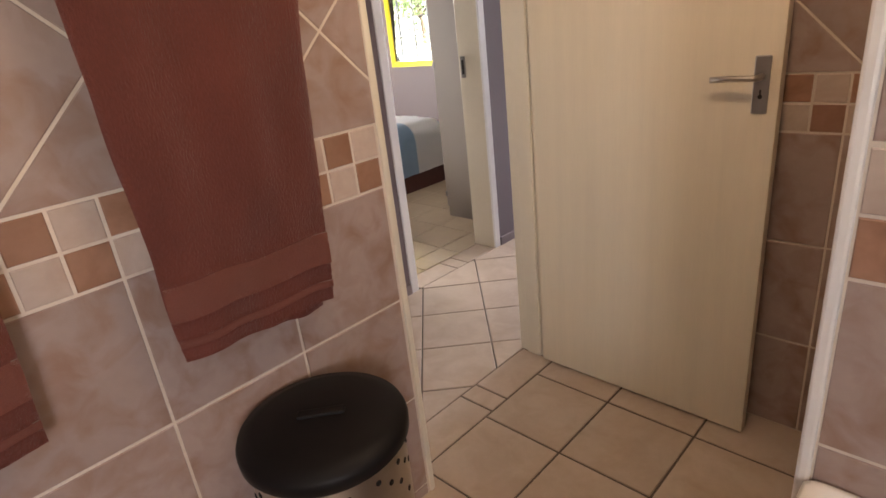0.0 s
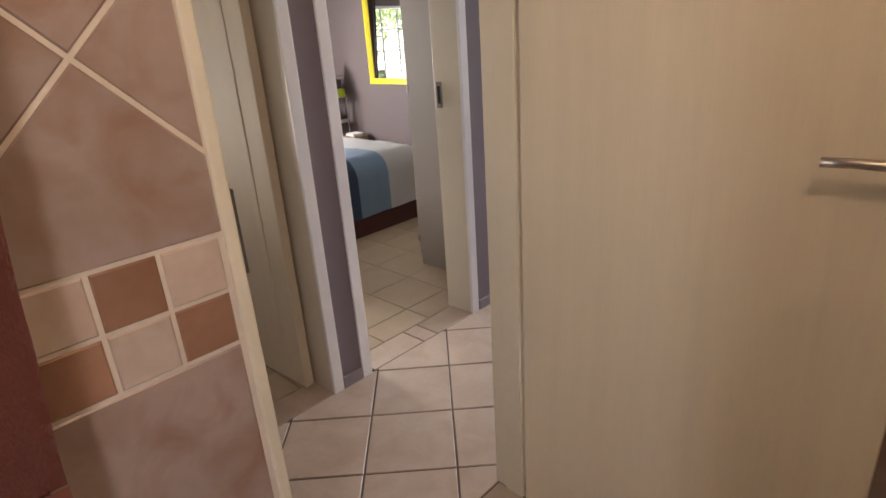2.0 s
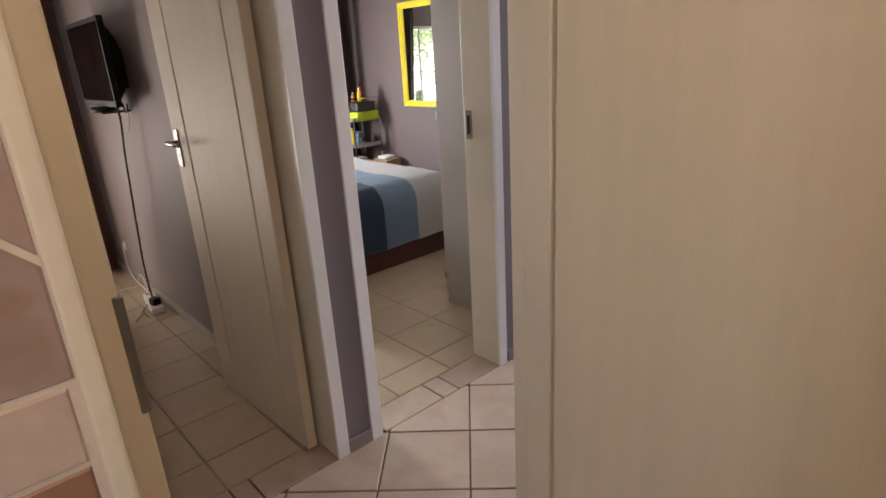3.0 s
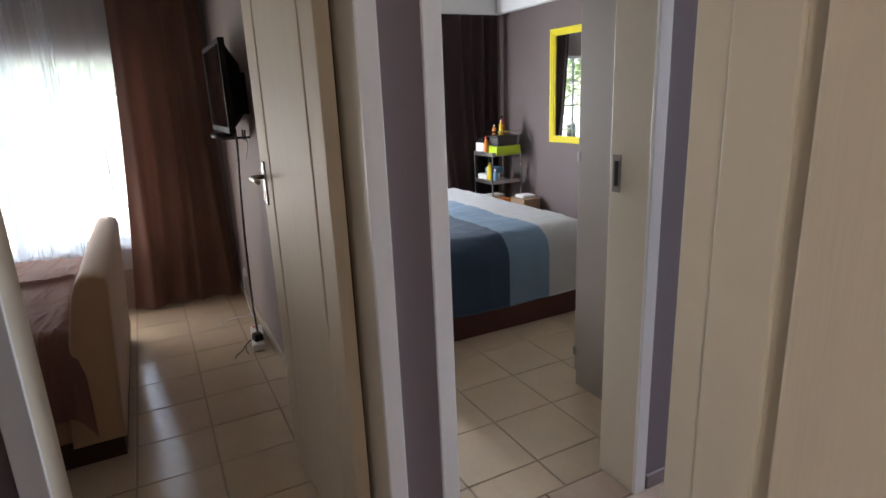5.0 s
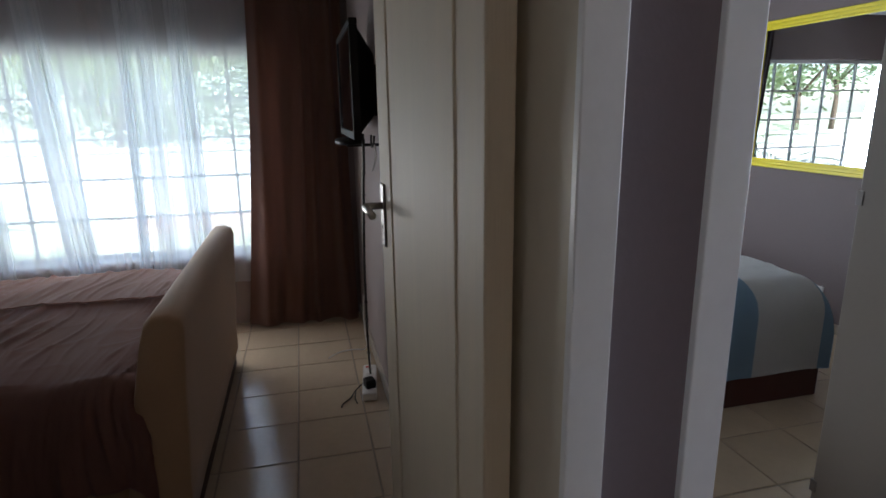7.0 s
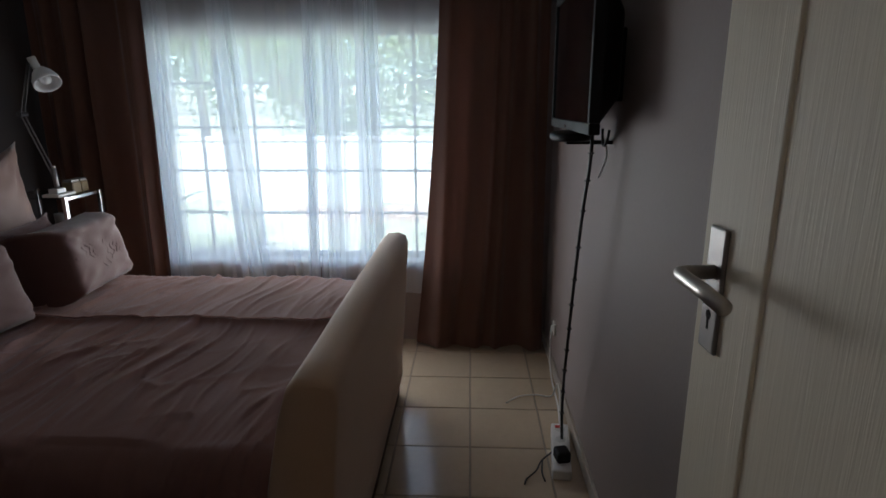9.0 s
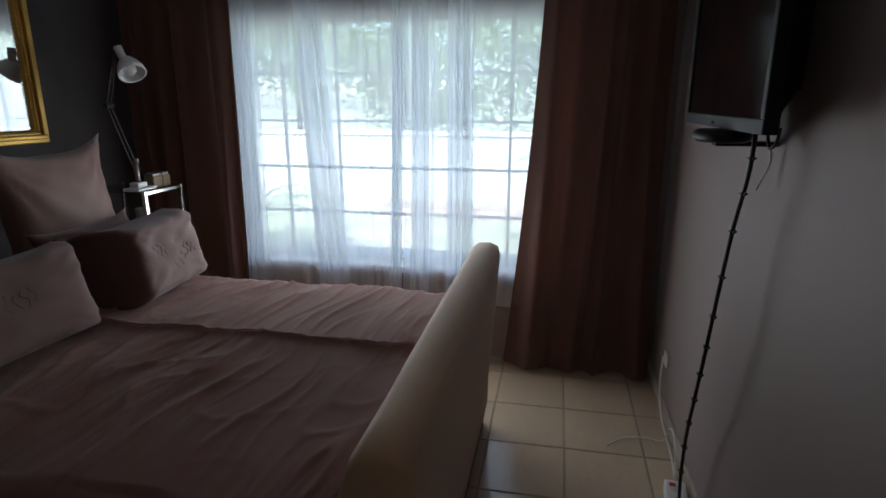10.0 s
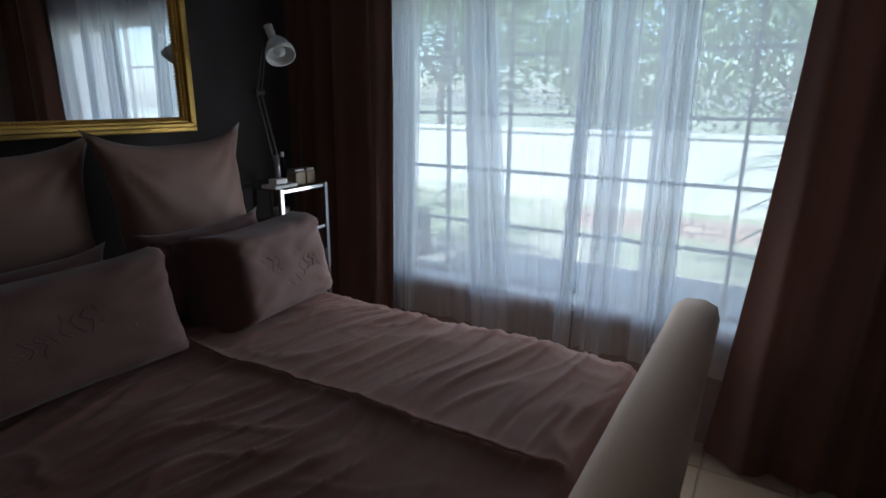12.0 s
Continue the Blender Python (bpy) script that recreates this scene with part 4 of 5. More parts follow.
def framed_mirror(label, at_y, facing, x0, x1, z0, z1, fw, mtl, steps):
    """A mirror on a wall along x; facing is the sign of its outward y."""
    m = thing("wall_mirror", label, "mirror")
    for k, (a, b, d) in enumerate(steps):
        fa, fb = fw * a, fw * b
        ya, yb = sorted((at_y, at_y + facing * d))
        bm = boxes((x0 + fa, ya, z0 + fa, x1 - fa, yb, z0 + fb), (x0 + fa, ya, z1 - fb, x1 - fa, yb, z1 - fa), (x0 + fa, ya, z0 + fb, x0 + fb, yb, z1 - fb), (x1 - fb, ya, z0 + fb, x1 - fa, yb, z1 - fb), bevel=0.004)
        part("frame_moulding", bm, mtl, m)
    if mtl == M_gold:
        bead = lathe([(0.001, -0.005), (0.005, 0), (0.001, 0.005)], 6, cap=False)
        bm = bmesh.new()
        yb = at_y + facing * 0.026
        n = int((x1 - x0 - 2 * fw) / 0.013)
        for k in range(n):
            for zz in (z0 + fw * 0.93, z1 - fw * 0.93):
                put(bm, moved(bead.copy(), Matrix.Translation((x0 + fw + 0.013 * k, yb, zz))))
        for k in range(int((z1 - z0 - 2 * fw) / 0.013)):
            for xx in (x0 + fw * 0.93, x1 - fw * 0.93):
                put(bm, moved(bead.copy(), Matrix.Translation((xx, yb, z0 + fw + 0.013 * k))))
        bead.free()
        part("beading", bm, mtl, m, "fine beaded gold edge")
    ya, yb = sorted((at_y + facing * 0.004, at_y + facing * 0.012))
    part("mirror_glass", box(x0 + fw * 0.9, ya, z0 + fw * 0.9, x1 - fw * 0.9, yb, z1 - fw * 0.9), M_mirror, m, "clear mirror glass")
    return m


framed_mirror("wide mirror in a stepped antique gold frame", 0.33, 1, -3.815, -2.55, 1.133, 1.85, 0.055, M_gold, ((0, 0.35, 0.035), (0.3, 0.62, 0.045), (0.58, 0.8, 0.03), (0.78, 1.0, 0.022)))
framed_mirror("mirror in a bright yellow painted frame", 5.75, -1, -4.13, -3.08, 0.945, 1.88, 0.055, M_yellow, ((0, 0.4, 0.035), (0.36, 0.75, 0.028), (0.72, 1.0, 0.02)))

# ---- bedroom: television wall ----
tv = thing("television", "black flat television on a wall bracket", "television")
TX0, TX1, TZ0, TZ1 = -3.57, -2.89, 1.245, 1.675
part("bezel", boxes((TX0, 2.885, TZ0, TX1, 2.915, TZ0 + 0.03), (TX0, 2.885, TZ1 - 0.022, TX1, 2.915, TZ1), (TX0, 2.885, TZ0 + 0.03, TX0 + 0.022, 2.915, TZ1 - 0.022), (TX1 - 0.022, 2.885, TZ0 + 0.03, TX1, 2.915, TZ1 - 0.022), bevel=0.003), M_black, tv)
part("screen", box(TX0 + 0.02, 2.89, TZ0 + 0.028, TX1 - 0.02, 2.90, TZ1 - 0.02), M_screen, tv, "glossy black screen")
bm = box(TX0 + 0.004, 2.9, TZ0 + 0.004, TX1 - 0.004, 2.985, TZ1 - 0.004)
for v in bm.verts:
    if v.co.y > 2.95:
        v.co.x += 0.13 if v.co.x < -3.2 else -0.10
        v.co.z += 0.09 if v.co.z < 1.4 else -0.11
bmesh.ops.bevel(bm, geom=bm.edges[:], offset=0.015, segments=3, profile=0.5, affect="EDGES")
part("back_cover", bm, M_black, tv)
part("bracket", box(-3.34, 2.97, 1.33, -3.1, 3.02, 1.53, bevel=0.004), M_black, tv)
part("status_lamp", box(-3.26, 2.8835, 1.254, -3.235, 2.887, 1.259), M_chrome, tv)
stb = thing("media_box", "small black media box on a bracket under the television", "media box")
part("body", moved(lathe([(0.09, -0.004), (0.105, 0.004), (0.105, 0.018), (0.09, 0.026)], 28), Matrix.Translation((-3.2, 2.895, 1.217)) @ Matrix.Diagonal((0.95, 0.6, 0.9, 1))), M_black, stb, smooth=True)
part("bracket", box(-3.22, 2.88, 1.203, -3.18, 3.02, 1.214, bevel=0.002), M_black, stb)


def hang(name, label, pts, r, mtl, cat="cable", n=8):
    c = thing(name, label, cat)
    dense = []
    P = [Vector(p) for p in pts]
    for i in range(len(P) - 1):
        p0, p1, p2, p3 = P[max(i - 1, 0)], P[i], P[i + 1], P[min(i + 2, len(P) - 1)]
        for k in range(n):
            t = k / n
            dense.append(0.5 * (2 * p1 + (p2 - p0) * t + (2 * p0 - 5 * p1 + 4 * p2 - p3) * t * t + (3 * p1 - p0 - 3 * p2 + p3) * t ** 3))
    dense.append(P[-1])
    part("sheath", tube(dense, r, 8), mtl, c, smooth=True)
    return c, dense


cb, line = hang("cable", "black cable bundle hanging from the television", [(-3.1, 2.94, 1.26), (-3.11, 2.94, 1.15), (-3.165, 2.938, 1.0), (-3.21, 2.935, 0.8), (-3.25, 2.935, 0.64), (-3.31, 2.94, 0.48), (-3.37, 2.945, 0.32), (-3.4, 2.95, 0.16), (-3.40, 2.955, 0.045)], 0.0055, M_cable)
for k in range(6, len(line) - 4, 5):
    part("cable_tie", moved(boxes((-0.008, -0.008, -0.002, 0.008, 0.008, 0.002), (0.006, -0.002, -0.003, 0.016, 0.002, 0.003)), Matrix.Translation(line[k])), M_cable, cb)
hang("cable", "thin grey cable behind the television", [(-3.17, 2.99, 1.22), (-3.165, 3.0, 1.17), (-3.19, 2.985, 1.10)], 0.003, M_wcable)
hang("cable", "looped black cable beside the media box", [(-3.15, 2.98, 1.25), (-3.12, 2.975, 1.215), (-3.10, 2.975, 1.205), (-3.085, 2.98, 1.22), (-3.09, 2.985, 1.25)], 0.004, M_cable)
hang("cable", "black lead lying on the floor tiles", [(-3.33, 2.93, 0.05), (-3.31, 2.87, 0.012), (-3.25, 2.84, 0.006), (-3.2, 2.80, 0.006), (-3.17, 2.79, 0.006)], 0.003, M_cable)
hang("cable", "black lead lying on the floor tiles", [(-3.31, 2.87, 0.008), (-3.24, 2.86, 0.006), (-3.19, 2.865, 0.006)], 0.003, M_cable)
hang("cable", "thin white cable curving from the wall over the floor", [(-3.52, 2.965, 0.05), (-3.62, 2.975, 0.12), (-3.75, 2.985, 0.10), (-3.80, 2.97, 0.012), (-3.82, 2.9, 0.006), (-3.80, 2.82, 0.006), (-3.74, 2.76, 0.006)], 0.003, M_wcable)
hang("cable", "white cable running down from the wall socket", [(-4.08, 3.0, 0.25), (-4.06, 2.995, 0.12), (-3.95, 2.99, 0.03), (-3.7, 2.985, 0.02), (-3.52, 2.965, 0.04)], 0.004, M_wcable)
sk = thing("wall_socket", "white plastic wall socket above the skirting", "socket")
part("plate", box(-4.11, 3.008, 0.205, -4.05, 3.02, 0.265, bevel=0.004), M_wcable, sk)
ps = thing("power_strip", "white multi-plug adaptor on the floor", "power strip")
ps.matrix_basis = pose(-3.36, 2.945, 0, 0, 0, -7)
part("body", box(-0.16, -0.035, 0.0, 0.16, 0.035, 0.042, bevel=0.008, seg=3), M_wcable, ps)
for k in range(4):
    part("socket", moved(lathe([(0.02, 0.0), (0.02, 0.003)], 16), Matrix.Translation((-0.115 + 0.075 * k, 0, 0.0405))), M_paper, ps)
part("switch", box(-0.135, -0.02, 0.041, -0.12, 0.0, 0.047), M_red, ps, "small red rocker switch")
plg = thing("plug", "black three-pin plug in the adaptor", "plug")
part("body", moved(box(-0.03, -0.026, 0.04, 0.03, 0.026, 0.085, bevel=0.01, seg=3), pose(-3.27, 2.935, 0, 0, 0, 12)), M_black, plg)

# ---- bedroom: bedside table and lamp ----
st = thing("side_table", "chrome and glass bedside table in the corner", "side table")
sx0, sx1, sy0, sy1, sz = -4.125, -3.875, 0.42, 0.74, 0.915
for x in (sx0, sx1):
    for y in (sy0, sy1):
        part("leg", box(x - 0.009, y - 0.009, 0, x + 0.009, y + 0.009, sz + 0.006, bevel=0.002), M_chrome, st)
for z in (sz, 0.74, 0.35):
    sf = part("shelf", box(sx0 + 0.01, sy0 + 0.01, z - 0.008, sx1 - 0.01, sy1 - 0.01, z, bevel=0.001), M_glassg, st, "clear glass shelf")
    for yy in (sy0, sy1):
        part("rim", box(sx0, yy - 0.004, z - 0.012, sx1, yy + 0.004, z), M_chrome, sf)
lamp = thing("desk_lamp", "jointed desk lamp with a white shade", "lamp")
part("clamp", box(-3.99, 0.64, sz + 0.002, -3.87, 0.72, sz + 0.016, bevel=0.004), M_shade, lamp)
part("foot", box(-3.955, 0.655, sz + 0.016, -3.895, 0.70, sz + 0.038, bevel=0.004), M_shade, lamp)
part("stem", tube([(-3.93, 0.675, sz + 0.03), (-3.932, 0.67, sz + 0.13)], 0.011, 12), M_plate, lamp, smooth=True)
for o in (0.0, 0.024):
    part("arm", tube([(-3.922 - o, 0.668, sz + 0.10), (-4.012 - o, 0.497, 1.285)], 0.0034, 8), M_plate, lamp, "thin sprung metal arm")
    part("arm", tube([(-4.012 - o, 0.497, 1.285), (-3.985 - o * 0.5, 0.60, 1.525)], 0.0034, 8), M_basket, lamp)
part("joint", moved(lathe([(0.013, -0.022), (0.013, 0.022)], 14), Matrix.Translation((-4.024, 0.497, 1.285)) @ pose(0, 0, 0, 0, 90, 0)), M_basket, lamp)
part("neck", tube([(-3.985, 0.615, 1.535), (-3.993, 0.632, 1.48)], 0.017, 14), M_shade, lamp, smooth=True)
bell = lathe([(0.02, 0.045), (0.026, 0.04), (0.042, 0.018), (0.056, -0.016), (0.058, -0.04), (0.053, -0.04), (0.05, -0.014), (0.038, 0.012), (0.018, 0.03)], 28, cap=False)
SHADE_M = Matrix.Translation((-4.0, 0.65, 1.45)) @ pose(0, 0, 0, 34, -22, 0)
sd = part("shade", moved(bell, SHADE_M), M_shade, lamp, "white enamelled bell shade", smooth=True)
part("bulb", moved(lathe([(0.001, 0.02), (0.015, 0.012), (0.024, -0.01), (0.022, -0.025), (0.001, -0.036)], 16, cap=False), SHADE_M), M_shade, sd, smooth=True)


def bottle(label, at, r, h, mtl, cap_m):
    b = thing("bottle", label, "bottle", at=at)
    part("body", lathe([(r * 0.95, 0), (r, 0.004), (r, h * 0.62), (r * 0.8, h * 0.7), (r * 0.38, h * 0.78), (r * 0.36, h * 0.86)], 20), mtl, b, smooth=True)
    part("cap", lathe([(r * 0.42, h * 0.85), (r * 0.42, h)], 16), cap_m, b)
    return b


bottle("small dark bottle with a pale cap", (-4.03, 0.60, sz), 0.017, 0.13, M_black, M_shade)
for k, (x, w) in enumerate(((-4.09, 0.026), (-4.03, 0.03))):
    j = thing("jar", "squat amber cosmetics jar on the glass shelf", "jar", "jars on the bedside table")
    part("glass", box(x - w, 0.645, sz, x + w, 0.70, sz + 0.055, bevel=0.006), mat("dull_amber_glass", (0.2, 0.15, 0.08), rough=0.3), j)
    part("lid", box(x - w * 0.9, 0.65, sz + 0.055, x + w * 0.9, 0.695, sz + 0.066, bevel=0.003), M_plate, j)
cup = thing("cup", "plain grey beaker on the lower glass shelf", "cup", at=(-3.95, 0.66, 0.74))
part("body", lathe([(0.028, 0), (0.033, 0.09), (0.03, 0.09), (0.026, 0.006)], 20), M_plate, cup, smooth=True)

# ---- second bedroom ----
b2 = thing("bed", "low double bed on a dark cherry wood base", "bed")
part("base", box(-4.66, 3.62, 0.0, -2.70, 5.0, 0.225, bevel=0.006), M_wine, b2, "dark cherry wood base")
part("mattress", box(-4.64, 3.62, 0.24, -2.74, 4.90, 0.48, bevel=0.05, seg=4), M_whitec, b2)
d2 = thing("duvet", "navy, light blue and white striped duvet", "duvet")


def duvet2(u, v):
    cy, half, r = 4.305, 0.715, 0.12
    y = -half - 0.36 + 2 * (half + 0.36) * u
    flat = half - r
    if abs(y) <= flat:
        yy, zd, ny = y, 0.0, 0.0
    elif abs(y) <= flat + r * 1.571:
        a = (abs(y) - flat) / r
        yy, zd, ny = math.copysign(flat + r * math.sin(a), y), -(r - r * math.cos(a)), math.sin(a)
    else:
        dd = abs(y) - flat - r * 1.571
        yy, zd, ny = math.copysign(half, y), -r - dd, 1.0
    ln = 1.70 + 0.44
    s = ln * v
    fl2, r2 = 1.62, 0.155
    if s <= fl2:
        xx, z2 = s, 0.0
    elif s <= fl2 + r2 * 1.571:
        a = (s - fl2) / r2
        xx, z2 = fl2 + r2 * math.sin(a), -(r2 - r2 * math.cos(a))
    else:
        xx, z2 = fl2 + r2, -r2 - (s - fl2 - r2 * 1.571)
    w = 0.6 * wrinkle(yy * 1.2, xx, 40.0) + 0.012 * noise.noise((xx * 3, yy * 3, 4))
    z = 0.575 + max(zd + z2, -0.425) + w * (1 - ny)
    return (-4.45 + xx + w * (0.5 if s > fl2 else 0), cy + yy, z)


bm = sheet(duvet2, 90, 90, 0.012)
ob = part("cover", bm, M_whitec, d2, smooth=True)
ob.data.materials.append(M_navy)
ob.data.materials.append(M_sky)
for p in ob.data.polygons:
    yc = p.center.y
    p.material_index = 1 if yc < 4.30 else 2 if yc < 4.58 else 0 if yc < 4.945 else 2
wd = thing("wardrobe", "pale built-in wardrobe beside the bedroom door", "wardrobe")
part("side_panel", box(-1.96, 4.20, 0.0, -1.41, 4.22, 2.15), M_ward, wd)
part("carcass", box(-1.955, 4.22, 0.06, -1.41, 5.74, 2.15), M_ward, wd)
for k in range(4):
    y0 = 4.205 + 0.383 * k
    dr = part("wardrobe_door", box(-1.98, y0, 0.07, -1.962, y0 + 0.375, 2.14, bevel=0.002), M_ward, wd)
    for z in (0.17, 1.095, 2.0):
        part("hinge", box(-1.986, y0 - 0.004, z - 0.02, -1.966, y0 + 0.006, z + 0.02), M_plate, dr)
part("plinth", box(-1.94, 4.21, 0.0, -1.90, 5.74, 0.06), M_skirt, wd)

rk = thing("shelf_trolley", "slim silver shelf rack crowded with small things", "shelf rack")
rx0, rx1, ry0, ry1 = -4.820, -4.500, 5.350, 5.670
for x in (rx0, rx1):
    for y in (ry0, ry1):
        part("post", tube([(x, y, 0), (x, y, 0.83)], 0.009, 8), M_chrome, rk)
for z in (0.82, 0.56, 0.30):
    part("shelf", boxes((rx0, ry0, z - 0.006, rx1, ry1, z), (rx0, ry0 - 0.003, z, rx1, ry0 + 0.003, z + 0.03), (rx1 - 0.003, ry0, z, rx1 + 0.003, ry1, z + 0.03)), M_steel, rk)


def simple(name, label, cat, rows):
    t = thing(name, label, cat)
    for nm, bmx, mtl in rows:
        part(nm, bmx, mtl, t, smooth=False)
    return t


simple("storage_box", "white plastic box with a dark cloth on it", "box", [("body", box(-4.810, 5.360, 0.82, -4.670, 5.510, 0.93, bevel=0.008), M_whitec), ("cloth", box(-4.800, 5.380, 0.93, -4.700, 5.490, 0.975, bevel=0.018), M_black)])
simple("tray", "lime green plastic tray on the rack", "tray", [("body", box(-4.670, 5.390, 0.82, -4.485, 5.660, 0.905, bevel=0.008), M_lime)])
bk = thing("wire_basket", "dark wire basket standing on the tray", "basket")
for z in (0.91, 0.95, 0.99, 1.03):
    part("ring", boxes((-4.660, 5.400, z, -4.490, 5.404, z + 0.006), (-4.660, 5.650, z, -4.490, 5.654, z + 0.006), (-4.660, 5.400, z, -4.656, 5.654, z + 0.006), (-4.494, 5.400, z, -4.490, 5.654, z + 0.006)), M_basket, bk)
part("contents", box(-4.650, 5.410, 0.905, -4.500, 5.640, 1.0, bevel=0.02), M_basket, bk)
part("rim", boxes((-4.665, 5.395, 1.03, -4.485, 5.405, 1.042), (-4.495, 5.395, 1.03, -4.485, 5.660, 1.042)), M_chrome, bk)
bottle("red and amber bottle on the rack", (-4.640, 5.375, 0.825), 0.026, 0.17, M_orange, M_red)
bottle("small red bottle on the basket", (-4.600, 5.530, 1.005), 0.022, 0.17, M_red, M_black)
bottle("small yellow bottle on the basket", (-4.560, 5.490, 1.005), 0.02, 0.13, M_lemon, M_wcable)
bottle("small amber bottle on the basket", (-4.630, 5.460, 1.005), 0.018, 0.09, M_orange, M_wcable)
bottle("lemon yellow spray can on the rack", (-4.590, 5.380, 0.565), 0.027, 0.22, M_lemon, M_black)
bottle("clear toiletry bottle on the rack", (-4.540, 5.410, 0.565), 0.022, 0.13, M_blue, M_wcable)
simple("storage_box", "pale blue box on the middle shelf", "box", [("body", box(-4.800, 5.370, 0.562, -4.640, 5.530, 0.63, bevel=0.006), M_whitec), ("contents", box(-4.760, 5.430, 0.63, -4.640, 5.570, 0.69, bevel=0.01), M_blue)])
simple("magazine_stack", "stack of papers on the bottom shelf", "magazines", [("paper", box(-4.800, 5.360, 0.302, -4.660, 5.590, 0.42), M_paper), ("cover", box(-4.640, 5.370, 0.302, -4.510, 5.590, 0.40, bevel=0.02), M_orange)])
simple("shoe_box", "brown cardboard box beside the rack", "box", [("body", box(-4.440, 5.510, 0.0, -4.220, 5.690, 0.43, bevel=0.005), mat("brown_cardboard", (0.3, 0.2, 0.12), rough=0.85)), ("contents", box(-4.400, 5.530, 0.43, -4.260, 5.670, 0.46, bevel=0.01), M_whitec)])

sk2 = thing("wall_socket", "white double wall socket low behind the bed", "socket")
part("plate", box(-3.53, 5.738, 0.17, -3.39, 5.75, 0.26, bevel=0.004), M_wcable, sk2)
for _sx in (-3.495, -3.425):
    part("rocker", box(_sx - 0.012, 5.735, 0.225, _sx + 0.012, 5.7395, 0.248, bevel=0.001), M_paper, sk2)

# ---- outside ----
setting("ground", box(-90, -90, -0.42, 90, 90, -0.30), M_lawn, "garden lawn with worn sandy patches", "ground")
setting("pavement", box(-7.6, -3, -0.30, -5.45, 9, -0.27), M_paving, "pale paved strip along the house", "pavement")
GW = 0.74
gw = setting("garden_wall", box(-11.2, -14, -0.3, -11.0, 22, GW), M_gardenwall, "white plastered garden boundary wall", "wall")
setting("garden_wall_coping", box(-11.24, -14, GW, -10.96, 22, GW + 0.06, bevel=0.01), M_gardenwall, "white coping on the garden wall", "wall")
be = thing("brick_edging", "low red brick flower bed edging", "edging")
_bb = box(-0.05, -0.105, 0, 0.05, 0.105, 0.07, bevel=0.004, seg=1)
_brick = bpy.data.meshes.new("brick")
_bb.to_mesh(_brick)
_bb.free()
_brick.materials.append(M_brick)
for row in range(3):
    for k in range(26):
        o = new("brick", _brick)
        o.parent = be
        o.matrix_basis = pose(-9.3, 0.2 + 0.222 * k + 0.11 * (row % 2), -0.30 + 0.078 * row, 0, 0, random.uniform(-1.5, 1.5))


def leaf_crown(centre, rad, n, seed, size):
    rng = random.Random(seed)
    vs, fs = [], []
    clumps = [Vector((rng.gauss(0, 0.5), rng.gauss(0, 0.5), rng.gauss(0, 0.42))) for _ in range(44)]
    for k in range(n):
        c = rng.choice(clumps)
        p = Vector(centre) + Vector((c.x * rad[0], c.y * rad[1], c.z * rad[2])) + Vector((rng.gauss(0, 0.16) * rad[0], rng.gauss(0, 0.16) * rad[1], rng.gauss(0, 0.14) * rad[2]))
        u = Vector((rng.gauss(0, 1), rng.gauss(0, 1), rng.gauss(0, 1))).normalized()
        w = u.orthogonal().normalized()
        s = size * rng.uniform(0.6, 1.4)
        b = len(vs)
        vs += [p - u * s, p + w * s * 0.4, p + u * s, p - w * s * 0.4]
        fs.append((b, b + 1, b + 2, b + 3))
    return vs, fs


def tree(label, x, y, h, rad, seed, mtl):
    t = thing("tree", label, "tree", "garden trees")
    z0 = -0.3
    part("trunk", tube([(x, y, z0), (x + 0.05, y - 0.04, z0 + h * 0.35), (x - 0.05, y + 0.06, z0 + h * 0.75)], 0.11, 10, taper=lambda f: 1 - 0.6 * f), M_bark, t, smooth=True)
    for k in range(5):
        a = k * 1.26 + seed
        part("limb", tube([(x, y, z0 + h * 0.45), (x + 0.5 * rad[0] * math.cos(a), y + 0.5 * rad[1] * math.sin(a), z0 + h * 0.8)], 0.045, 7, taper=lambda f: 1 - 0.7 * f), M_bark, t, smooth=True)
    vs, fs = leaf_crown((x, y, z0 + h * 0.8), rad, 5200, seed, 0.085)
    me = bpy.data.meshes.new("crown")
    me.from_pydata(vs, [], fs)
    me.materials.append(mtl)
    c = new("crown", me)
    c.parent = t
    return t


for k, (x, y, h, r) in enumerate(((-14, -4.5, 4.0, 2.0), (-13.6, -0.8, 2.9, 1.5), (-15.4, 2.4, 3.8, 2.0), (-14, 5.8, 3.2, 1.6), (-14.8, 9.0, 4.0, 2.0), (-16.5, 12.0, 4.6, 2.3), (-16.5, -8.5, 5.0, 2.4), (-20, -6, 6.0, 3.0), (-20.5, -0.5, 6.0, 3.0), (-20, 4.5, 6.2, 3.0), (-21, 9.5, 6.5, 3.2))):
    tree("leafy green garden tree behind the white wall", x, y, h, (r * 1.05, r * 1.3, r * 1.0), k + 1, M_lime2 if k % 2 else M_leafd)


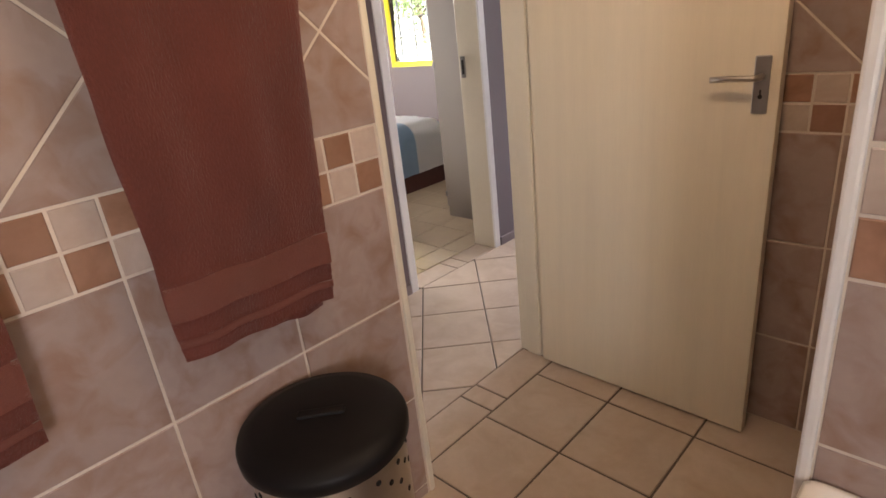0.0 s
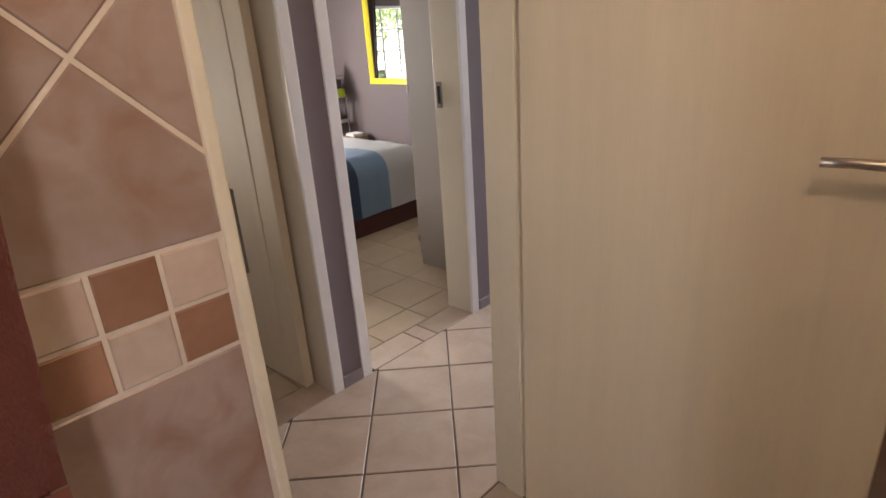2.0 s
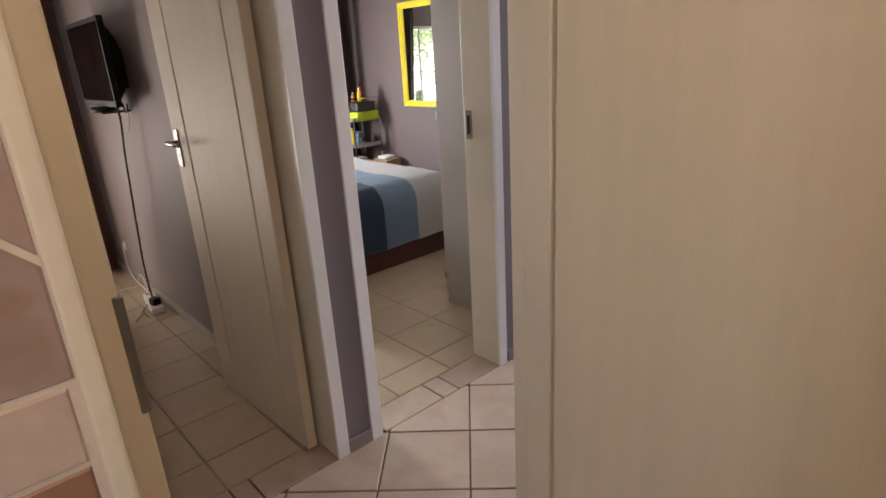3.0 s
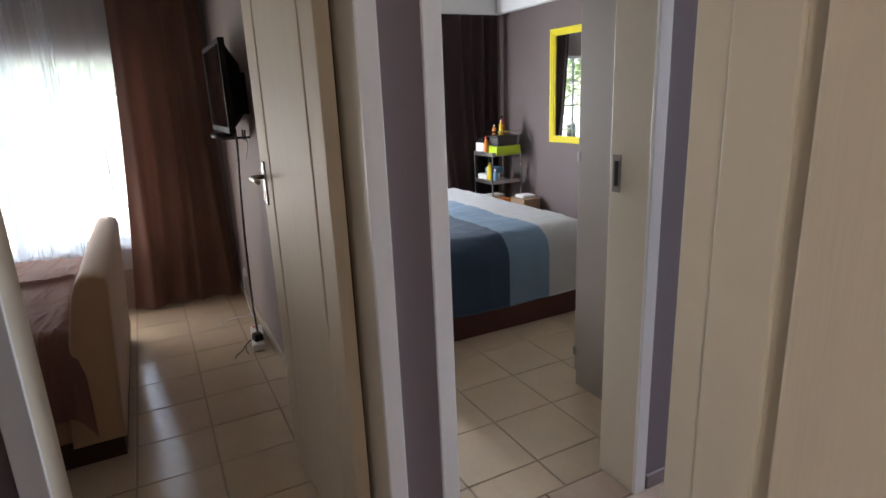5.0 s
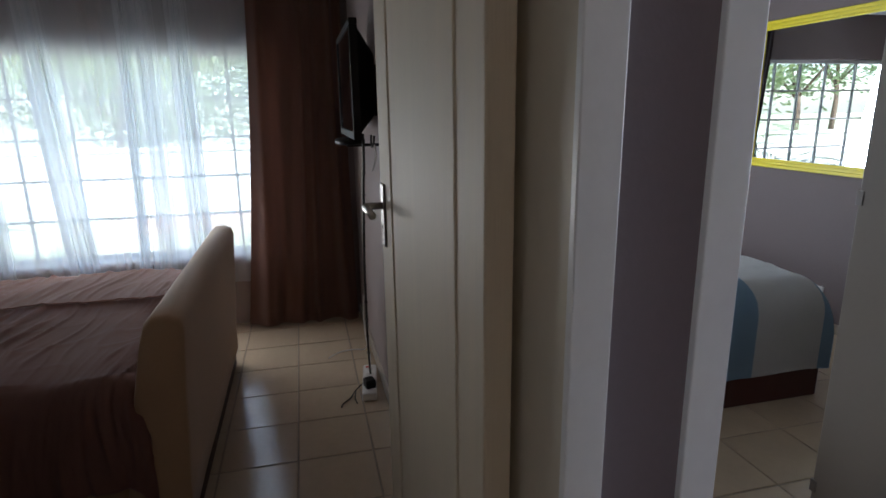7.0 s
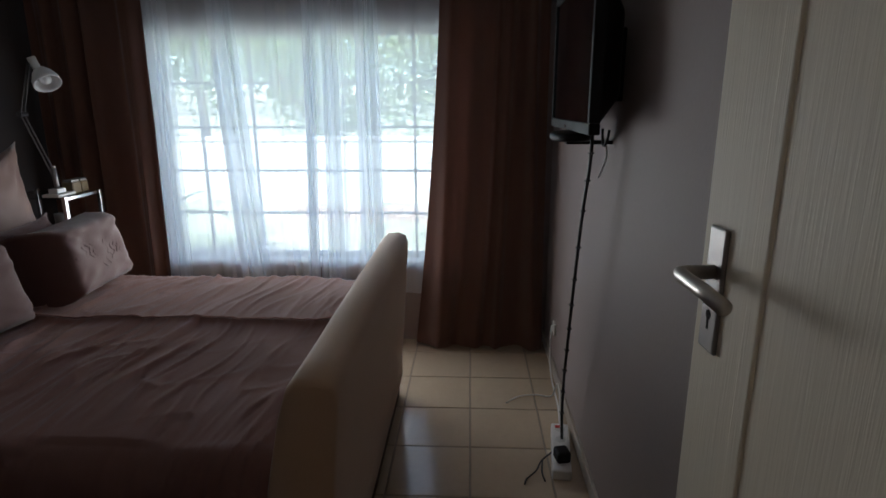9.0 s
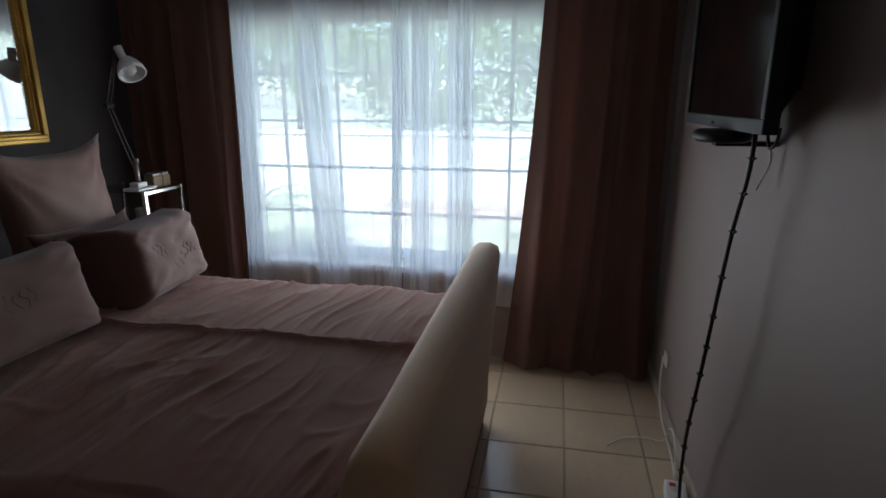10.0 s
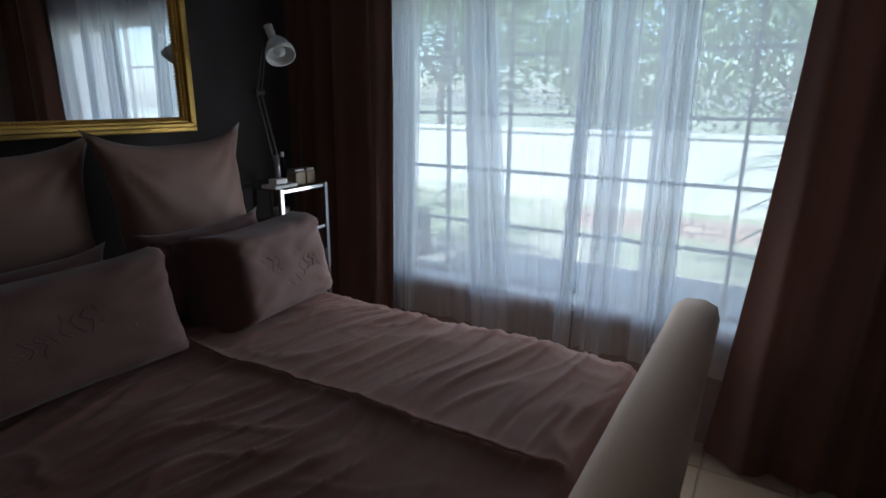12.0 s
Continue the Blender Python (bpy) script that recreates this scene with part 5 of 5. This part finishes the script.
def palm(x, y, h, seed):
    t = thing("palm", "young palm with arching feathered fronds", "palm", "garden palms")
    rng = random.Random(seed)
    part("trunk", tube([(x, y, -0.3), (x, y, -0.3 + h)], 0.08, 10, taper=lambda f: 1.2 - 0.3 * f), M_bark, t, smooth=True)
    for k in range(15):
        a = k * 2.4 + rng.uniform(-0.2, 0.2)
        ln = rng.uniform(0.9, 1.3)
        rise = rng.uniform(0.25, 0.8)
        vs, fs = [], []
        for s in range(26):
            f = s / 25
            c = Vector((x + math.cos(a) * ln * f, y + math.sin(a) * ln * f, -0.3 + h + rise * f * 1.4 - 0.9 * f * f))
            side = Vector((-math.sin(a), math.cos(a), 0))
            fw = Vector((math.cos(a), math.sin(a), 0))
            w = 0.34 * math.sin(math.pi * min(1, 0.12 + f * 0.88))
            for sg in (-1, 1):
                b = len(vs)
                tip = c + sg * side * w + fw * 0.14 + Vector((0, 0, -0.10 * w))
                vs += [c, c + fw * 0.02, tip + fw * 0.005, tip]
                fs.append((b, b + 1, b + 2, b + 3))
        me = bpy.data.meshes.new("frond")
        me.from_pydata([tuple(v) for v in vs], [], fs)
        me.materials.append(M_lime2)
        o = new("frond", me)
        o.parent = t
    return t


palm(-7.0, -0.6, 0.5, 3)
palm(-7.7, 3.2, 0.55, 4)
palm(-8.4, 4.6, 0.6, 5)
palm(-6.35, 3.1, 0.95, 9)
palm(-7.3, 2.85, 1.15, 12)
palm(-7.0, 3.7, 1.3, 14)
palm(-8.6, 8.0, 1.0, 6)

# ---- floor and wall tiles ----
lay(fl_bath, "tile", (-0.25, 2.213), (0.318, 0), (0, 0.33), 0.008, (-0.25, 0.2, 2.25, 3.098), UP, M_ftile)
lay(fl_hall, "tile", (-1.01, 2.96), (0.2255, 0.2255), (-0.2255, 0.2255), 0.007, (-1.247, 1.62, -0.413, 6.6), UP, M_ftile)
lay(fl_bed1, "tile", (-2.80, 2.594), (0.2985, 0), (0, 0.2985), 0.006, (-4.46, 0.33, -1.403, 3.02), UP, M_btile)
lay(fl_bed2, "tile", (-1.88, 3.68), (0.31, 0), (0, 0.31), 0.006, (-4.96, 3.13, -1.403, 5.75), UP, M_btile)
for owner, cuts, x0, x1 in ((th_b, (2.2, 2.58, 2.672, 3.0), -0.407, -0.253), (th_1, (2.25, 2.595, 2.67, 2.967), -1.398, -1.252), (th_2, (3.18, 3.495, 3.59, 3.86), -1.398, -1.252)):
    for y0, y1 in zip(cuts, cuts[1:]):
        me, c = slab_mesh("tile", [(x0, y0 + 0.004), (x1, y0 + 0.004), (x1, y1 - 0.004), (x0, y1 - 0.004)], 0.008, M_ftile)
        ob = new("tile", me)
        ob.parent = owner
        ob.matrix_basis = pose(c[0], c[1], 0)


def wall_tiles(parent, m, u0, u1, u_joint, u_diag, tw, th, z0, z1):
    """Square tiles below, two rows of small tiles, diagonal tiles above. u runs along the wall."""
    lay(parent, "tile", (u_joint, z0 - th * 4), (tw, 0), (0, th), 0.006, (u0, 0.004, u1, z0 - 0.003), m, M_wtile, thick=0.007)
    lay(parent, "mosaic_tile", (u_joint, z0), (tw / 4, 0), (0, (z1 - z0) / 2), 0.006, (u0, z0 - 0.001, u1, z1 + 0.001), m, M_mos_l, thick=0.007, pick=lambda i, j: M_mos_d if (i + j) % 2 else M_mos_l)
    lay(parent, "diagonal_tile", (u_diag, z1 + tw * 0.707), (tw * 0.707, tw * 0.707), (-tw * 0.707, tw * 0.707), 0.006, (u0, z1 + 0.003, u1, H - 0.004), m, M_wtile, thick=0.007)


# west wall: u = y, height = v, outward = +x
M_W = Matrix(((0, 0, 1, -0.16), (1, 0, 0, 0), (0, 1, 0, 0), (0, 0, 0, 1)))
wt_w = setting("wall_tiles_west", box(-0.168, 0.3, 0, -0.1625, 2.156, H), M_grout_w, "glazed beige wall tiles with a mosaic band", "wall tiles")
wall_tiles(wt_w, M_W, 0.3, 2.155, 2.151, 2.039, 0.3125, 0.323, 1.011, 1.167)
# north wall: u = x, outward = -y
M_N = Matrix(((1, 0, 0, 0), (0, 0, -1, 3.09), (0, 1, 0, 0), (0, 0, 0, 1)))
wt_n = setting("wall_tiles_north", box(-0.2, 3.0925, 0, 1.4, 3.098, H), M_grout_w, "glazed beige wall tiles with a mosaic band", "wall tiles")
wall_tiles(wt_n, M_N, -0.2, 1.4, 0.635, 0.44, 0.33, 0.332, 0.988, 1.147)
# nib wall beside the bath: face toward -y
M_B = Matrix(((1, 0, 0, 0), (0, 0, -1, 2.24), (0, 1, 0, 0), (0, 0, 0, 1)))
wt_b = setting("wall_tiles_nib", box(0.803, 2.2425, 0, 2.25, 2.248, H), M_grout_w, "glazed pinkish wall tiles on the nib wall", "wall tiles")
lay(wt_b, "tile", (0.804, 0.953 - 0.318 * 3), (0.313, 0), (0, 0.318), 0.006, (0.804, 0.004, 2.25, 0.95), M_B, M_wtile, thick=0.007)
lay(wt_b, "mosaic_tile", (0.804, 0.953), (0.105, 0), (0, 0.103), 0.006, (0.804, 0.952, 2.25, 1.16), M_B, M_mos_l, thick=0.007, pick=lambda i, j: M_mos_d if (i + j) % 3 == 0 else M_mos_l)
lay(wt_b, "tile", (0.804, 1.162), (0.313, 0), (0, 0.318), 0.006, (0.804, 1.163, 2.25, H - 0.004), M_B, M_wtile, thick=0.007)
